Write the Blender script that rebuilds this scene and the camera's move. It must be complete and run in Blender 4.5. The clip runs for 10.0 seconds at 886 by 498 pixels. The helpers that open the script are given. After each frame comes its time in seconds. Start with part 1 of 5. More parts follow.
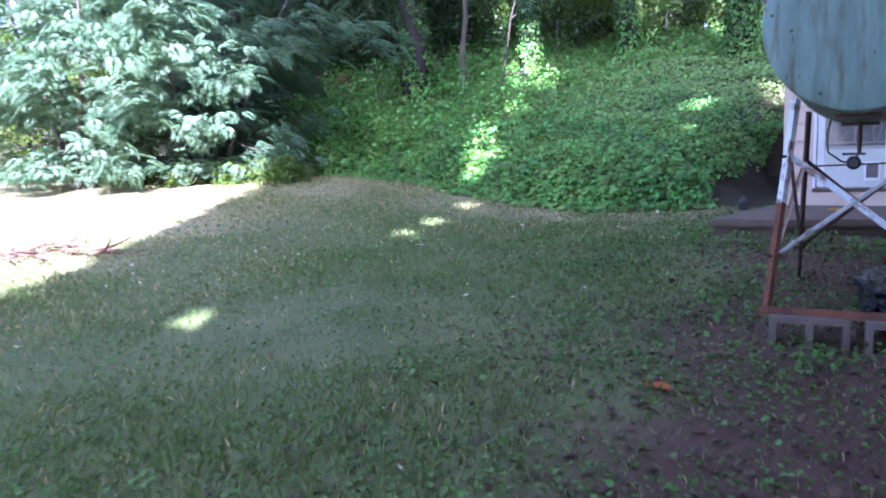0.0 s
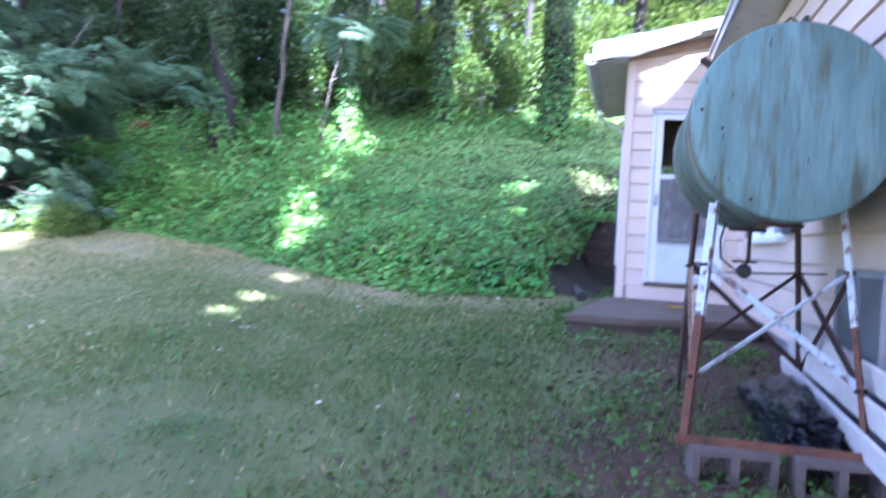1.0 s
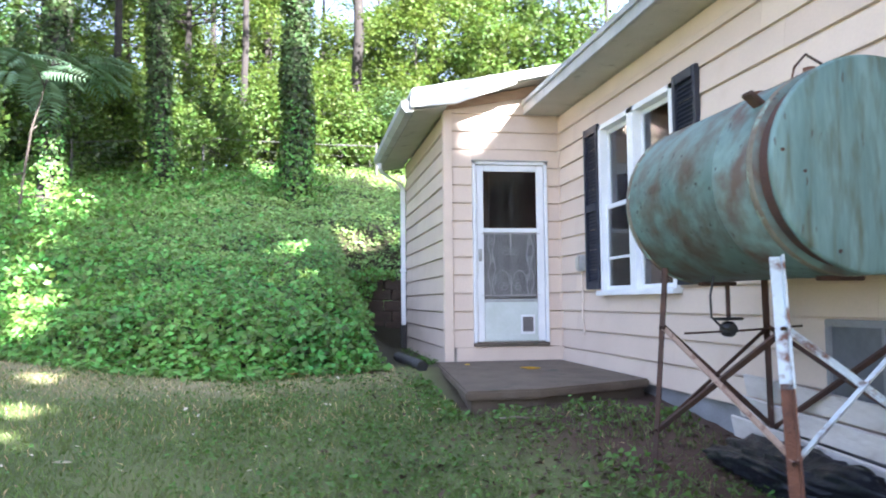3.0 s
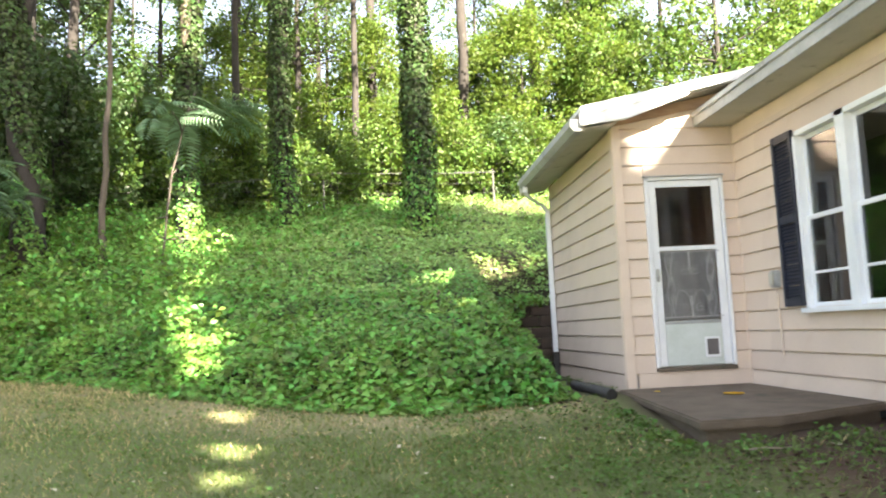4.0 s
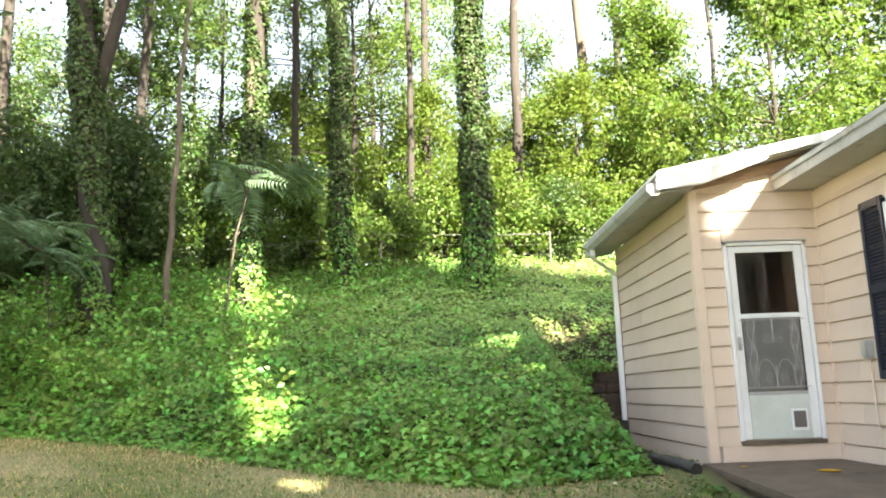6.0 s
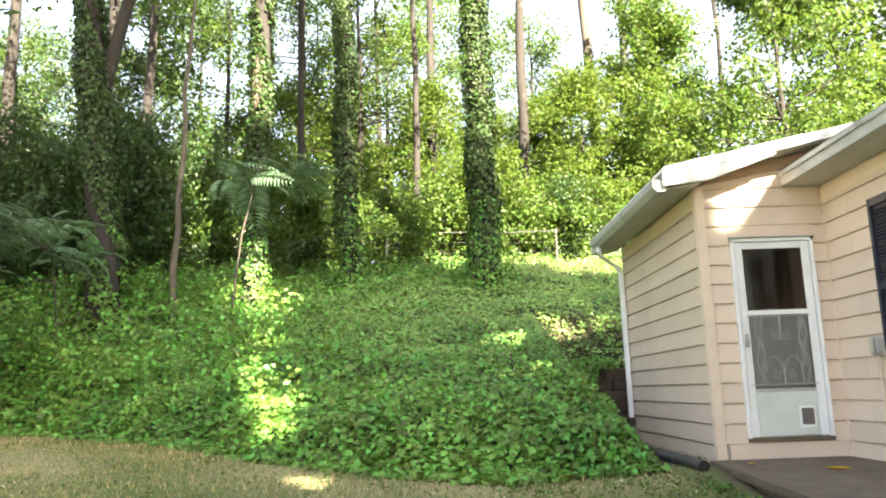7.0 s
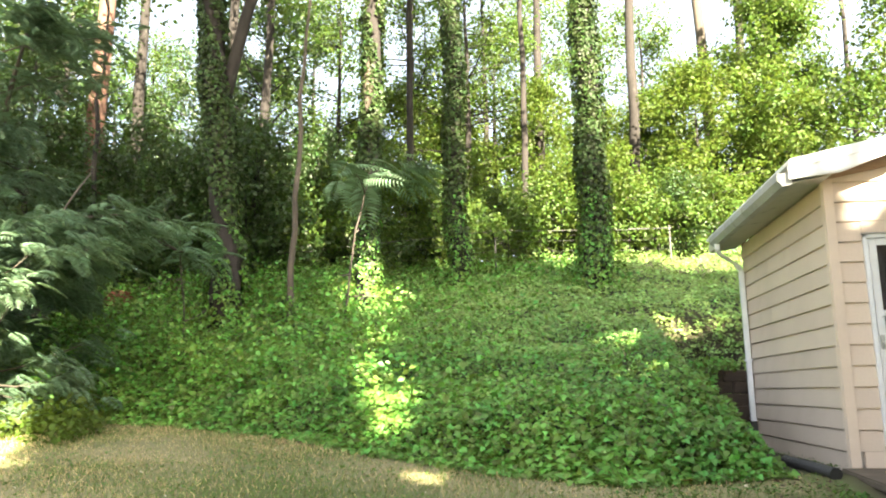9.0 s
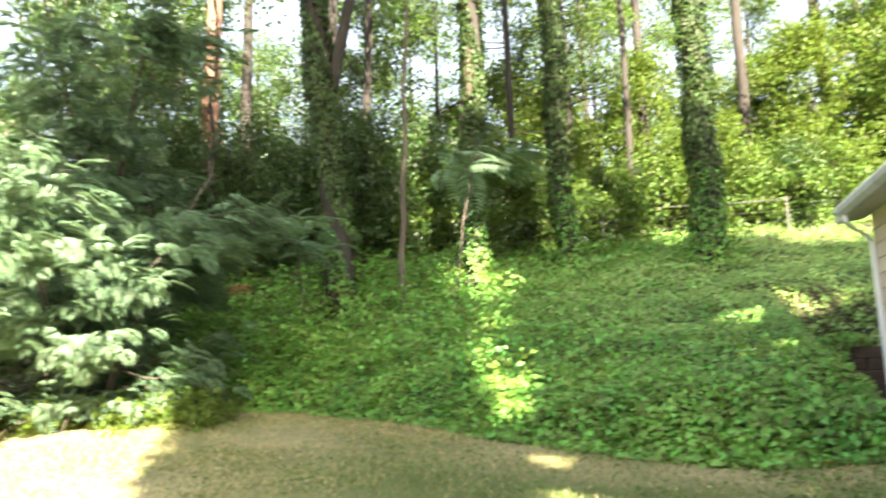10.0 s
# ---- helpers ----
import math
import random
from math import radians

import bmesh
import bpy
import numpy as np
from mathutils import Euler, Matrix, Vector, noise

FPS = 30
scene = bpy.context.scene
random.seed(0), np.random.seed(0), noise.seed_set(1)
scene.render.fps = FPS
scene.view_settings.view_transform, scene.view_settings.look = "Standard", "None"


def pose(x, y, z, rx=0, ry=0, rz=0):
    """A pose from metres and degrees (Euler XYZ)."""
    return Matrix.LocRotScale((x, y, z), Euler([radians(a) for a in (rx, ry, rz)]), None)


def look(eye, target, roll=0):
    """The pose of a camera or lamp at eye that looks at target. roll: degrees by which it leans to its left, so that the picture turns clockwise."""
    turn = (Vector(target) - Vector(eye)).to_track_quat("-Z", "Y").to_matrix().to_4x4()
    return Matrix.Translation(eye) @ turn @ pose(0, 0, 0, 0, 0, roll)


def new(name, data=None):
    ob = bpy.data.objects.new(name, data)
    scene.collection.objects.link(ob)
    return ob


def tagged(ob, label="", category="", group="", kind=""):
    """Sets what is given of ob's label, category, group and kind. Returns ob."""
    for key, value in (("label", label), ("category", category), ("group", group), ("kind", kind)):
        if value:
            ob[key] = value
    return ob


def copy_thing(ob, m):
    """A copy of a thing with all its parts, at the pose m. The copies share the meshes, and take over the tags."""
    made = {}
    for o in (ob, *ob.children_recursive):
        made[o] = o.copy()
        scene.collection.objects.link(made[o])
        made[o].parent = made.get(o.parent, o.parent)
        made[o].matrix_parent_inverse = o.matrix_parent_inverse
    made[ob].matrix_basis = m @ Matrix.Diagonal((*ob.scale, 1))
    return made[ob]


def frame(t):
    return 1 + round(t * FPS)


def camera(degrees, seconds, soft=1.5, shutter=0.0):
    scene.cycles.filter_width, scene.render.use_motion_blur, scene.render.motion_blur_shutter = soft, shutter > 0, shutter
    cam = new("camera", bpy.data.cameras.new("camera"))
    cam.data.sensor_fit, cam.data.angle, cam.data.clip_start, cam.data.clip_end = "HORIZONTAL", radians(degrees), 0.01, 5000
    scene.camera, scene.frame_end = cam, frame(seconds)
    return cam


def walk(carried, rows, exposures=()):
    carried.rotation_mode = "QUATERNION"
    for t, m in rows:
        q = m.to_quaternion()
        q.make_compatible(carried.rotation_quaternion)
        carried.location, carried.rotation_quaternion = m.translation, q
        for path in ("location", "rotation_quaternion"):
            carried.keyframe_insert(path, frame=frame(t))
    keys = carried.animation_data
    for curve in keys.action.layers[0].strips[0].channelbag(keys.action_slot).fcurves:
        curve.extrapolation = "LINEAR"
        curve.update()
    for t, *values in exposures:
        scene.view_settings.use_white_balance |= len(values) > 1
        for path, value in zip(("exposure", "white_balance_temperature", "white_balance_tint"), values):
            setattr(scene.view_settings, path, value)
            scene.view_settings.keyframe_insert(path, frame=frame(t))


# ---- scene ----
cam = camera(58.3, 10.0, soft=1.9, shutter=0.5)
PATH = [
    (0, (0.906, -10.505, 0.533), (-0.036, -8.753, 0.333), -0.8),
    (0.5, (0.498, -10.155, 0.561), (-0.299, -8.329, 0.391), 1.7),
    (1, (0.097, -9.835, 0.635), (-0.357, -7.887, 0.607), 3.3),
    (1.5, (-0.354, -9.528, 0.662), (-0.613, -7.547, 0.745), 4.8),
    (2, (-0.823, -9.209, 0.697), (-0.841, -7.211, 0.779), 1.0),
    (2.2, (-0.961, -9.07, 0.714), (-0.899, -7.075, 0.832), 0.9),
    (3.3, (-1.916, -8.689, 0.708), (-1.511, -6.734, 0.84), -1.8),
    (3.5, (-2.17, -8.598, 0.757), (-1.807, -6.636, 0.897), -4.1),
    (4, (-2.497, -8.405, 0.742), (-2.362, -6.42, 0.948), -2.7),
    (4.5, (-2.737, -8.368, 0.753), (-2.593, -6.382, 0.945), -5.1),
    (5, (-2.793, -8.359, 0.811), (-2.677, -6.386, 1.119), -3.0),
    (5.5, (-2.8, -8.333, 0.829), (-2.744, -6.366, 1.187), -2.2),
    (7, (-2.789, -8.287, 0.816), (-2.776, -6.318, 1.17), -2.0),
    (7.5, (-2.828, -8.303, 0.835), (-2.854, -6.334, 1.188), -2.4),
    (8, (-2.831, -8.302, 0.825), (-2.961, -6.339, 1.185), -1.9),
    (8.5, (-2.845, -8.322, 0.823), (-3.048, -6.365, 1.181), -1.3),
    (9, (-2.858, -8.307, 0.814), (-3.111, -6.356, 1.171), -1.0),
    (9.5, (-2.891, -8.335, 0.831), (-3.198, -6.388, 1.17), -1.4),
    (10, (-3.033, -8.437, 0.857), (-3.532, -6.527, 1.177), -2.2),
]
SUN_DIR = Vector((0.47, -0.88, 0.62)).normalized()
walk(cam, [(t, look(eye, target, roll)) for t, eye, target, roll in PATH],
     exposures=[(0.0, 3.33, 4680, 33), (0.5, 3.74, 4680, 33), (1.0, 3.88, 4580, 31), (2.2, 3.9, 5030, 24), (3.3, 3.63, 5750, 15), (3.8, 3.64, 6500, 11), (5.0, 3.61, 6850, 8), (10.0, 3.56, 7000, 7)])

# ---- sky and sun ----
world = bpy.data.worlds.new("world")
scene.world = world
world.use_nodes = True
wn, wl = world.node_tree.nodes, world.node_tree.links
sky = wn.new("ShaderNodeTexSky")
sky.sky_type, sky.sun_disc = "NISHITA", False
sky.sun_elevation = math.asin(SUN_DIR.z)
sky.sun_rotation = math.atan2(SUN_DIR.x, SUN_DIR.y)
sky.air_density, sky.dust_density, sky.ozone_density = 0.8, 3.0, 0.5
wn["Background"].inputs["Strength"].default_value = 0.09
haze = wn.new("ShaderNodeMix")  # thin bright summer haze over the whole sky
haze.data_type = "RGBA"
haze.inputs[0].default_value = 0.6
haze.inputs[7].default_value = (1.75, 1.78, 1.86, 1)
wl.new(sky.outputs["Color"], haze.inputs[6])
wl.new(haze.outputs[2], wn["Background"].inputs["Color"])
sun_data = bpy.data.lights.new("sun", "SUN")
sun_data.energy, sun_data.angle, sun_data.color = 5.0, radians(0.55), (1.0, 0.9, 0.74)
sun = new("sun", sun_data)
sun.matrix_world = look(SUN_DIR * 60, (0, 0, 0))


# ---- materials ----
def mat(name, a, b=None, rough=0.7, metal=0.0, scale=6.0, fine=60.0, bump=0.2, c=None, c_at=0.6, stretch=(1, 1, 1), island=0.0,
        obj=0.0, translucent=0.0, spec=0.5, coat=0.0, c_soft=0.12, spots=None):
    """Two colours mixed by a coarse and a fine noise, a third in stains, with relief by the fine one."""
    m = bpy.data.materials.new(name)
    m.use_nodes = True
    n, l = m.node_tree.nodes, m.node_tree.links
    p = n["Principled BSDF"]
    b = b or tuple(x * 0.7 for x in a)
    tex = n.new("ShaderNodeTexCoord")
    mp = n.new("ShaderNodeMapping")
    mp.inputs["Scale"].default_value = stretch
    l.new(tex.outputs["Object"], mp.inputs["Vector"])

    def noise_tex(s, d=4.0):
        t = n.new("ShaderNodeTexNoise")
        t.inputs["Scale"].default_value, t.inputs["Detail"].default_value = s, d
        l.new(mp.outputs["Vector"], t.inputs["Vector"])
        return t.outputs["Fac"]

    def mix(fac, x, y):
        k = n.new("ShaderNodeMix")
        k.data_type = "RGBA"
        for s, v in ((0, fac), (6, x), (7, y)):
            if isinstance(v, tuple):
                k.inputs[s].default_value = (*v, 1)
            elif isinstance(v, float):
                k.inputs[s].default_value = v
            else:
                l.new(v, k.inputs[s])
        return k.outputs[2]

    def ramp(v, lo, hi):
        r = n.new("ShaderNodeMapRange")
        r.inputs["From Min"].default_value, r.inputs["From Max"].default_value = lo, hi
        l.new(v, r.inputs["Value"])
        return r.outputs["Result"]

    coarse, grain = noise_tex(scale), noise_tex(fine, 6.0)
    s = n.new("ShaderNodeMath")
    s.operation = "MULTIPLY_ADD"
    l.new(grain, s.inputs[0])
    s.inputs[1].default_value = 0.45
    l.new(coarse, s.inputs[2])
    col = mix(ramp(s.outputs[0], 0.45, 1.0), a, b)
    if c:
        col = mix(ramp(noise_tex(scale * 1.7, 8.0), c_at, c_at + c_soft), col, c)
    if spots:
        col = mix(ramp(noise_tex(spots[1], 3.0), spots[2], spots[2] + 0.05), col, spots[0])
    if island or obj:
        g = n.new("ShaderNodeNewGeometry") if island else n.new("ShaderNodeObjectInfo")
        h = n.new("ShaderNodeHueSaturation")
        amount = island or obj
        r = n.new("ShaderNodeMapRange")
        r.inputs["To Min"].default_value, r.inputs["To Max"].default_value = 1 - amount, 1 + amount
        l.new(g.outputs["Random Per Island" if island else "Random"], r.inputs["Value"])
        l.new(r.outputs["Result"], h.inputs["Value"])
        r2 = n.new("ShaderNodeMapRange")
        r2.inputs["To Min"].default_value, r2.inputs["To Max"].default_value = 0.5 - amount * 0.07, 0.5 + amount * 0.05
        l.new(g.outputs["Random Per Island" if island else "Random"], r2.inputs["Value"])
        l.new(r2.outputs["Result"], h.inputs["Hue"])
        l.new(col, h.inputs["Color"])
        col = h.outputs["Color"]
    l.new(col, p.inputs["Base Color"])
    p.inputs["Roughness"].default_value, p.inputs["Metallic"].default_value = rough, metal
    p.inputs["Specular IOR Level"].default_value = spec
    p.inputs["Coat Weight"].default_value = coat
    if bump:
        bp = n.new("ShaderNodeBump")
        bp.inputs["Strength"].default_value, bp.inputs["Distance"].default_value = bump, 0.02
        l.new(grain, bp.inputs["Height"])
        l.new(bp.outputs["Normal"], p.inputs["Normal"])
    if translucent:
        tr = n.new("ShaderNodeBsdfTranslucent")
        l.new(mix(0.25, col, (0.36, 0.5, 0.06)), tr.inputs["Color"])
        ms = n.new("ShaderNodeMixShader")
        ms.inputs["Fac"].default_value = translucent
        l.new(p.outputs[0], ms.inputs[1])
        l.new(tr.outputs[0], ms.inputs[2])
        l.new(ms.outputs[0], n["Material Output"].inputs["Surface"])
    return m


def glass(name, tint=(0.9, 0.93, 0.92), rough=0.02, ior=1.9):
    m = bpy.data.materials.new(name)
    m.use_nodes = True
    n, l = m.node_tree.nodes, m.node_tree.links
    n.remove(n["Principled BSDF"])
    clear, gloss, ms, fr = (n.new("ShaderNodeBsdf" + k) if k in ("Transparent", "Glossy") else n.new("ShaderNode" + k)
                            for k in ("Transparent", "Glossy", "MixShader", "Fresnel"))
    clear.inputs["Color"].default_value = (*tint, 1)
    gloss.inputs["Roughness"].default_value = rough
    fr.inputs["IOR"].default_value = ior
    l.new(fr.outputs[0], ms.inputs[0])
    l.new(clear.outputs[0], ms.inputs[1])
    l.new(gloss.outputs[0], ms.inputs[2])
    l.new(ms.outputs[0], n["Material Output"].inputs["Surface"])
    return m


M_SIDING = mat("painted_siding", (0.65, 0.54, 0.445), (0.56, 0.465, 0.385), 0.62, scale=1.3, fine=45, bump=0.12, c=(0.52, 0.41, 0.32), c_at=0.66, c_soft=0.3,
               stretch=(1, 1, 1), obj=0.045)
M_TRIM = mat("peach_trim_paint", (0.68, 0.565, 0.465), (0.59, 0.49, 0.405), 0.6, scale=2.5, fine=70, bump=0.1)
M_WHITE = mat("white_paint", (0.8, 0.82, 0.84), (0.66, 0.69, 0.72), 0.45, scale=3, fine=50, bump=0.08, c=(0.45, 0.46, 0.44), c_at=0.72)
M_KICK = mat("white_door_panel", (0.6, 0.65, 0.64), (0.48, 0.54, 0.5), 0.4, scale=4, fine=30, bump=0.05)
M_ALU = mat("weathered_aluminium", (0.48, 0.49, 0.49), (0.28, 0.29, 0.28), 0.55, 0.1, scale=2.2, fine=35, bump=0.15, c=(0.2, 0.19, 0.16), c_at=0.63)
M_SOFFIT = mat("aged_soffit_paint", (0.5, 0.49, 0.43), (0.4, 0.39, 0.33), 0.7, scale=3, fine=40, bump=0.1, c=(0.28, 0.27, 0.22), c_at=0.62)
M_FASCIA = mat("brown_fascia_board", (0.28, 0.18, 0.12), (0.42, 0.3, 0.21), 0.75, scale=5, fine=60, bump=0.3, stretch=(1, 1, 6))
M_ROOFMETAL = mat("white_roof_sheet", (0.85, 0.86, 0.86), (0.72, 0.73, 0.73), 0.5, scale=3, fine=40, bump=0.05)
M_SHINGLE = mat("dark_asphalt_shingle", (0.07, 0.065, 0.06), (0.03, 0.03, 0.03), 0.9, scale=5, fine=160, bump=0.5)
M_NAVY = mat("navy_shutter_plastic", (0.025, 0.03, 0.05), (0.015, 0.018, 0.03), 0.45, scale=5, fine=80, bump=0.08)
M_GLASS = glass("window_glass")
M_DOORGLASS = glass("dusty_door_glass", (0.86, 0.86, 0.85), 0.05, 1.45)
M_CONCRETE = mat("damp_concrete", (0.15, 0.118, 0.088), (0.08, 0.061, 0.044), 0.85, scale=3, fine=70, bump=0.35, c=(0.06, 0.06, 0.04), c_at=0.6)
M_BLOCK = mat("grey_block", (0.17, 0.14, 0.12), (0.1, 0.08, 0.07), 0.95, scale=6, fine=90, bump=0.5, c=(0.16, 0.15, 0.1), c_at=0.62)
M_FOUND = mat("grey_foundation", (0.3, 0.31, 0.33), (0.2, 0.2, 0.2), 0.85, scale=3, fine=60, bump=0.3)
M_DARKWOOD = mat("brown_interior_panel", (0.36, 0.2, 0.13), (0.22, 0.12, 0.08), 0.6, scale=3, fine=40, bump=0.1, stretch=(6, 6, 1))
M_INNER = mat("inner_plaster", (0.45, 0.42, 0.38), (0.38, 0.35, 0.32), 0.8, scale=2, fine=60, bump=0.05)
M_CURTAIN = mat("pale_curtain", (0.7, 0.68, 0.66), (0.55, 0.53, 0.5), 0.9, scale=5, fine=90, bump=0.2)
M_SCREEN = mat("dusty_grey_screen", (0.5, 0.5, 0.53), (0.36, 0.36, 0.38), 0.8, scale=4, fine=50, bump=0.1)
M_TIE = mat("dark_timber_tie", (0.085, 0.06, 0.045), (0.045, 0.036, 0.03), 0.95, scale=5, fine=40, bump=0.7, stretch=(0.3, 1, 1), c=(0.06, 0.07, 0.03), c_at=0.6)
M_BLACK = mat("black_plastic_pipe", (0.012, 0.012, 0.014), (0.03, 0.03, 0.03), 0.45, scale=8, fine=60, bump=0.15)


# ---- mesh helpers ----
def mesh_from(name, verts, faces):
    me = bpy.data.meshes.new(name)
    me.from_pydata(verts, [], faces)
    me.update()
    return me


def obj(name, me, material, parent=None, label="", smooth=False):
    if material and not me.materials:
        me.materials.append(material)
    if smooth:
        me.polygons.foreach_set("use_smooth", [True] * len(me.polygons))
    o = new(name, me)
    if parent:
        o.parent = parent
    if label:
        o["label"] = label
    return o


def part(name, bm, material, parent=None, label="", smooth=False):
    me = bpy.data.meshes.new(name)
    bm.normal_update()
    bm.to_mesh(me)
    bm.free()
    return obj(name, me, material, parent, label, smooth)


def box(bm, x0, y0, z0, x1, y1, z1, bevel=0.0):
    r = bmesh.ops.create_cube(bm, size=1)
    vs = r["verts"]
    for v in vs:
        v.co = Vector((x0 + (v.co.x + 0.5) * (x1 - x0), y0 + (v.co.y + 0.5) * (y1 - y0), z0 + (v.co.z + 0.5) * (z1 - z0)))
    if bevel:
        bmesh.ops.bevel(bm, geom=list({e for v in vs for e in v.link_edges}), offset=bevel, segments=2, affect="EDGES")
    return bm


def boxed(*dims, bevel=0.004):
    return box(bmesh.new(), *dims, bevel=bevel)


def tube(bm, path, radius, sides=10, caps=True):
    """A round bar along a row of places; radius may be a list."""
    path = [Vector(p) for p in path]
    rad = radius if isinstance(radius, (list, tuple)) else [radius] * len(path)
    rings, up = [], Vector((0.31, 0.17, 0.93)).normalized()
    for i, p in enumerate(path):
        d = (path[min(i + 1, len(path) - 1)] - path[max(i - 1, 0)]).normalized()
        u = d.cross(up)
        if u.length < 0.1:
            u = d.cross(Vector((1, 0, 0)))
        u.normalize()
        w = d.cross(u)
        rings.append([bm.verts.new(p + (u * math.cos(a) + w * math.sin(a)) * rad[i]) for a in (2 * math.pi * k / sides for k in range(sides))])
    for r0, r1 in zip(rings, rings[1:]):
        for k in range(sides):
            bm.faces.new((r0[k], r0[(k + 1) % sides], r1[(k + 1) % sides], r1[k]))
    if caps:
        bm.faces.new(rings[0][::-1])
        bm.faces.new(rings[-1])
    return bm


def tubed(path, radius, sides=10):
    return tube(bmesh.new(), path, radius, sides)


def empty(name, label, category, place=(0, 0, 0), group="", kind=""):
    o = new(name)
    o.empty_display_size = 0.1
    o.location = place
    return tagged(o, label, category, group, kind)


# ---- the lie of the land ----
FOOT_X = [-60, -16, -11.5, -9, -6.6, -5.1, -3.5, -2.2, -1.2, 0.0, 1.0, 60]
FOOT_Y = [6.0, 5.0, 4.4, 4.0, 2.4, 1.1, -0.1, -0.75, -0.55, -0.3, 0.0, 0.0]


def lawn(x, y):
    yc = np.clip(y, -13.0, 14.0)
    soil_bank = 0.1 * np.exp(-((x - 0.4) ** 2 + (y + 3.1) ** 2) / 0.75)  # soil heaped against the step
    return 0.06 + 0.085 * yc + soil_bank + 0.02 * np.sin(x * 0.7 + 0.4) * np.cos(y * 0.5)


def bank(x, y):
    """Height of the bank over the plane of the lawn; cut away beside and under the house."""
    foot = np.interp(x, FOOT_X, FOOT_Y)
    d = np.clip(y - foot, 0, None)
    dc = np.minimum(d, 13.5)
    keep = np.maximum(np.clip((-0.62 - x) / 0.5, 0, 1), np.clip((y - 5.1) / 1.3, 0, 1))
    steep = 1 + (np.interp(x, [-10, -6.7, -5, -1.9], [2.4, 1.65, 1.26, 1.05]) - 1) * np.exp(-np.clip(d - 4, 0, None) / 6)
    return keep * (steep * (0.15 * dc + 0.005 * dc ** 2 + 0.16 * (1 - np.exp(-d / 0.4))) + 0.06 * np.clip(d - 13.5, 0, 60))


def land(x, y):
    trench = np.clip((x + 0.72) / 0.4, 0, 1) * np.clip((3.8 - y) / 0.15, 0, 1) * np.clip((y + 0.6) / 0.8, 0, 1) * (x < 6)
    return lawn(x, y) * (1 - trench) + bank(x, y) * (1 - trench) + (-0.01 + 0.004 * y) * trench


def land_at(x, y):
    return float(land(np.array([float(x)]), np.array([float(y)]))[0])


# ---- ground ----
def axis(fine0, fine1, step, far):
    a = list(np.arange(fine0, fine1, step))
    lo, hi, s = a[0], a[-1], step
    left, right = [], []
    while lo > -far:
        s *= 1.35
        lo -= s
        left.append(lo)
    s = step
    while hi < far:
        s *= 1.35
        hi += s
        right.append(hi)
    return np.array(left[::-1] + a + right)


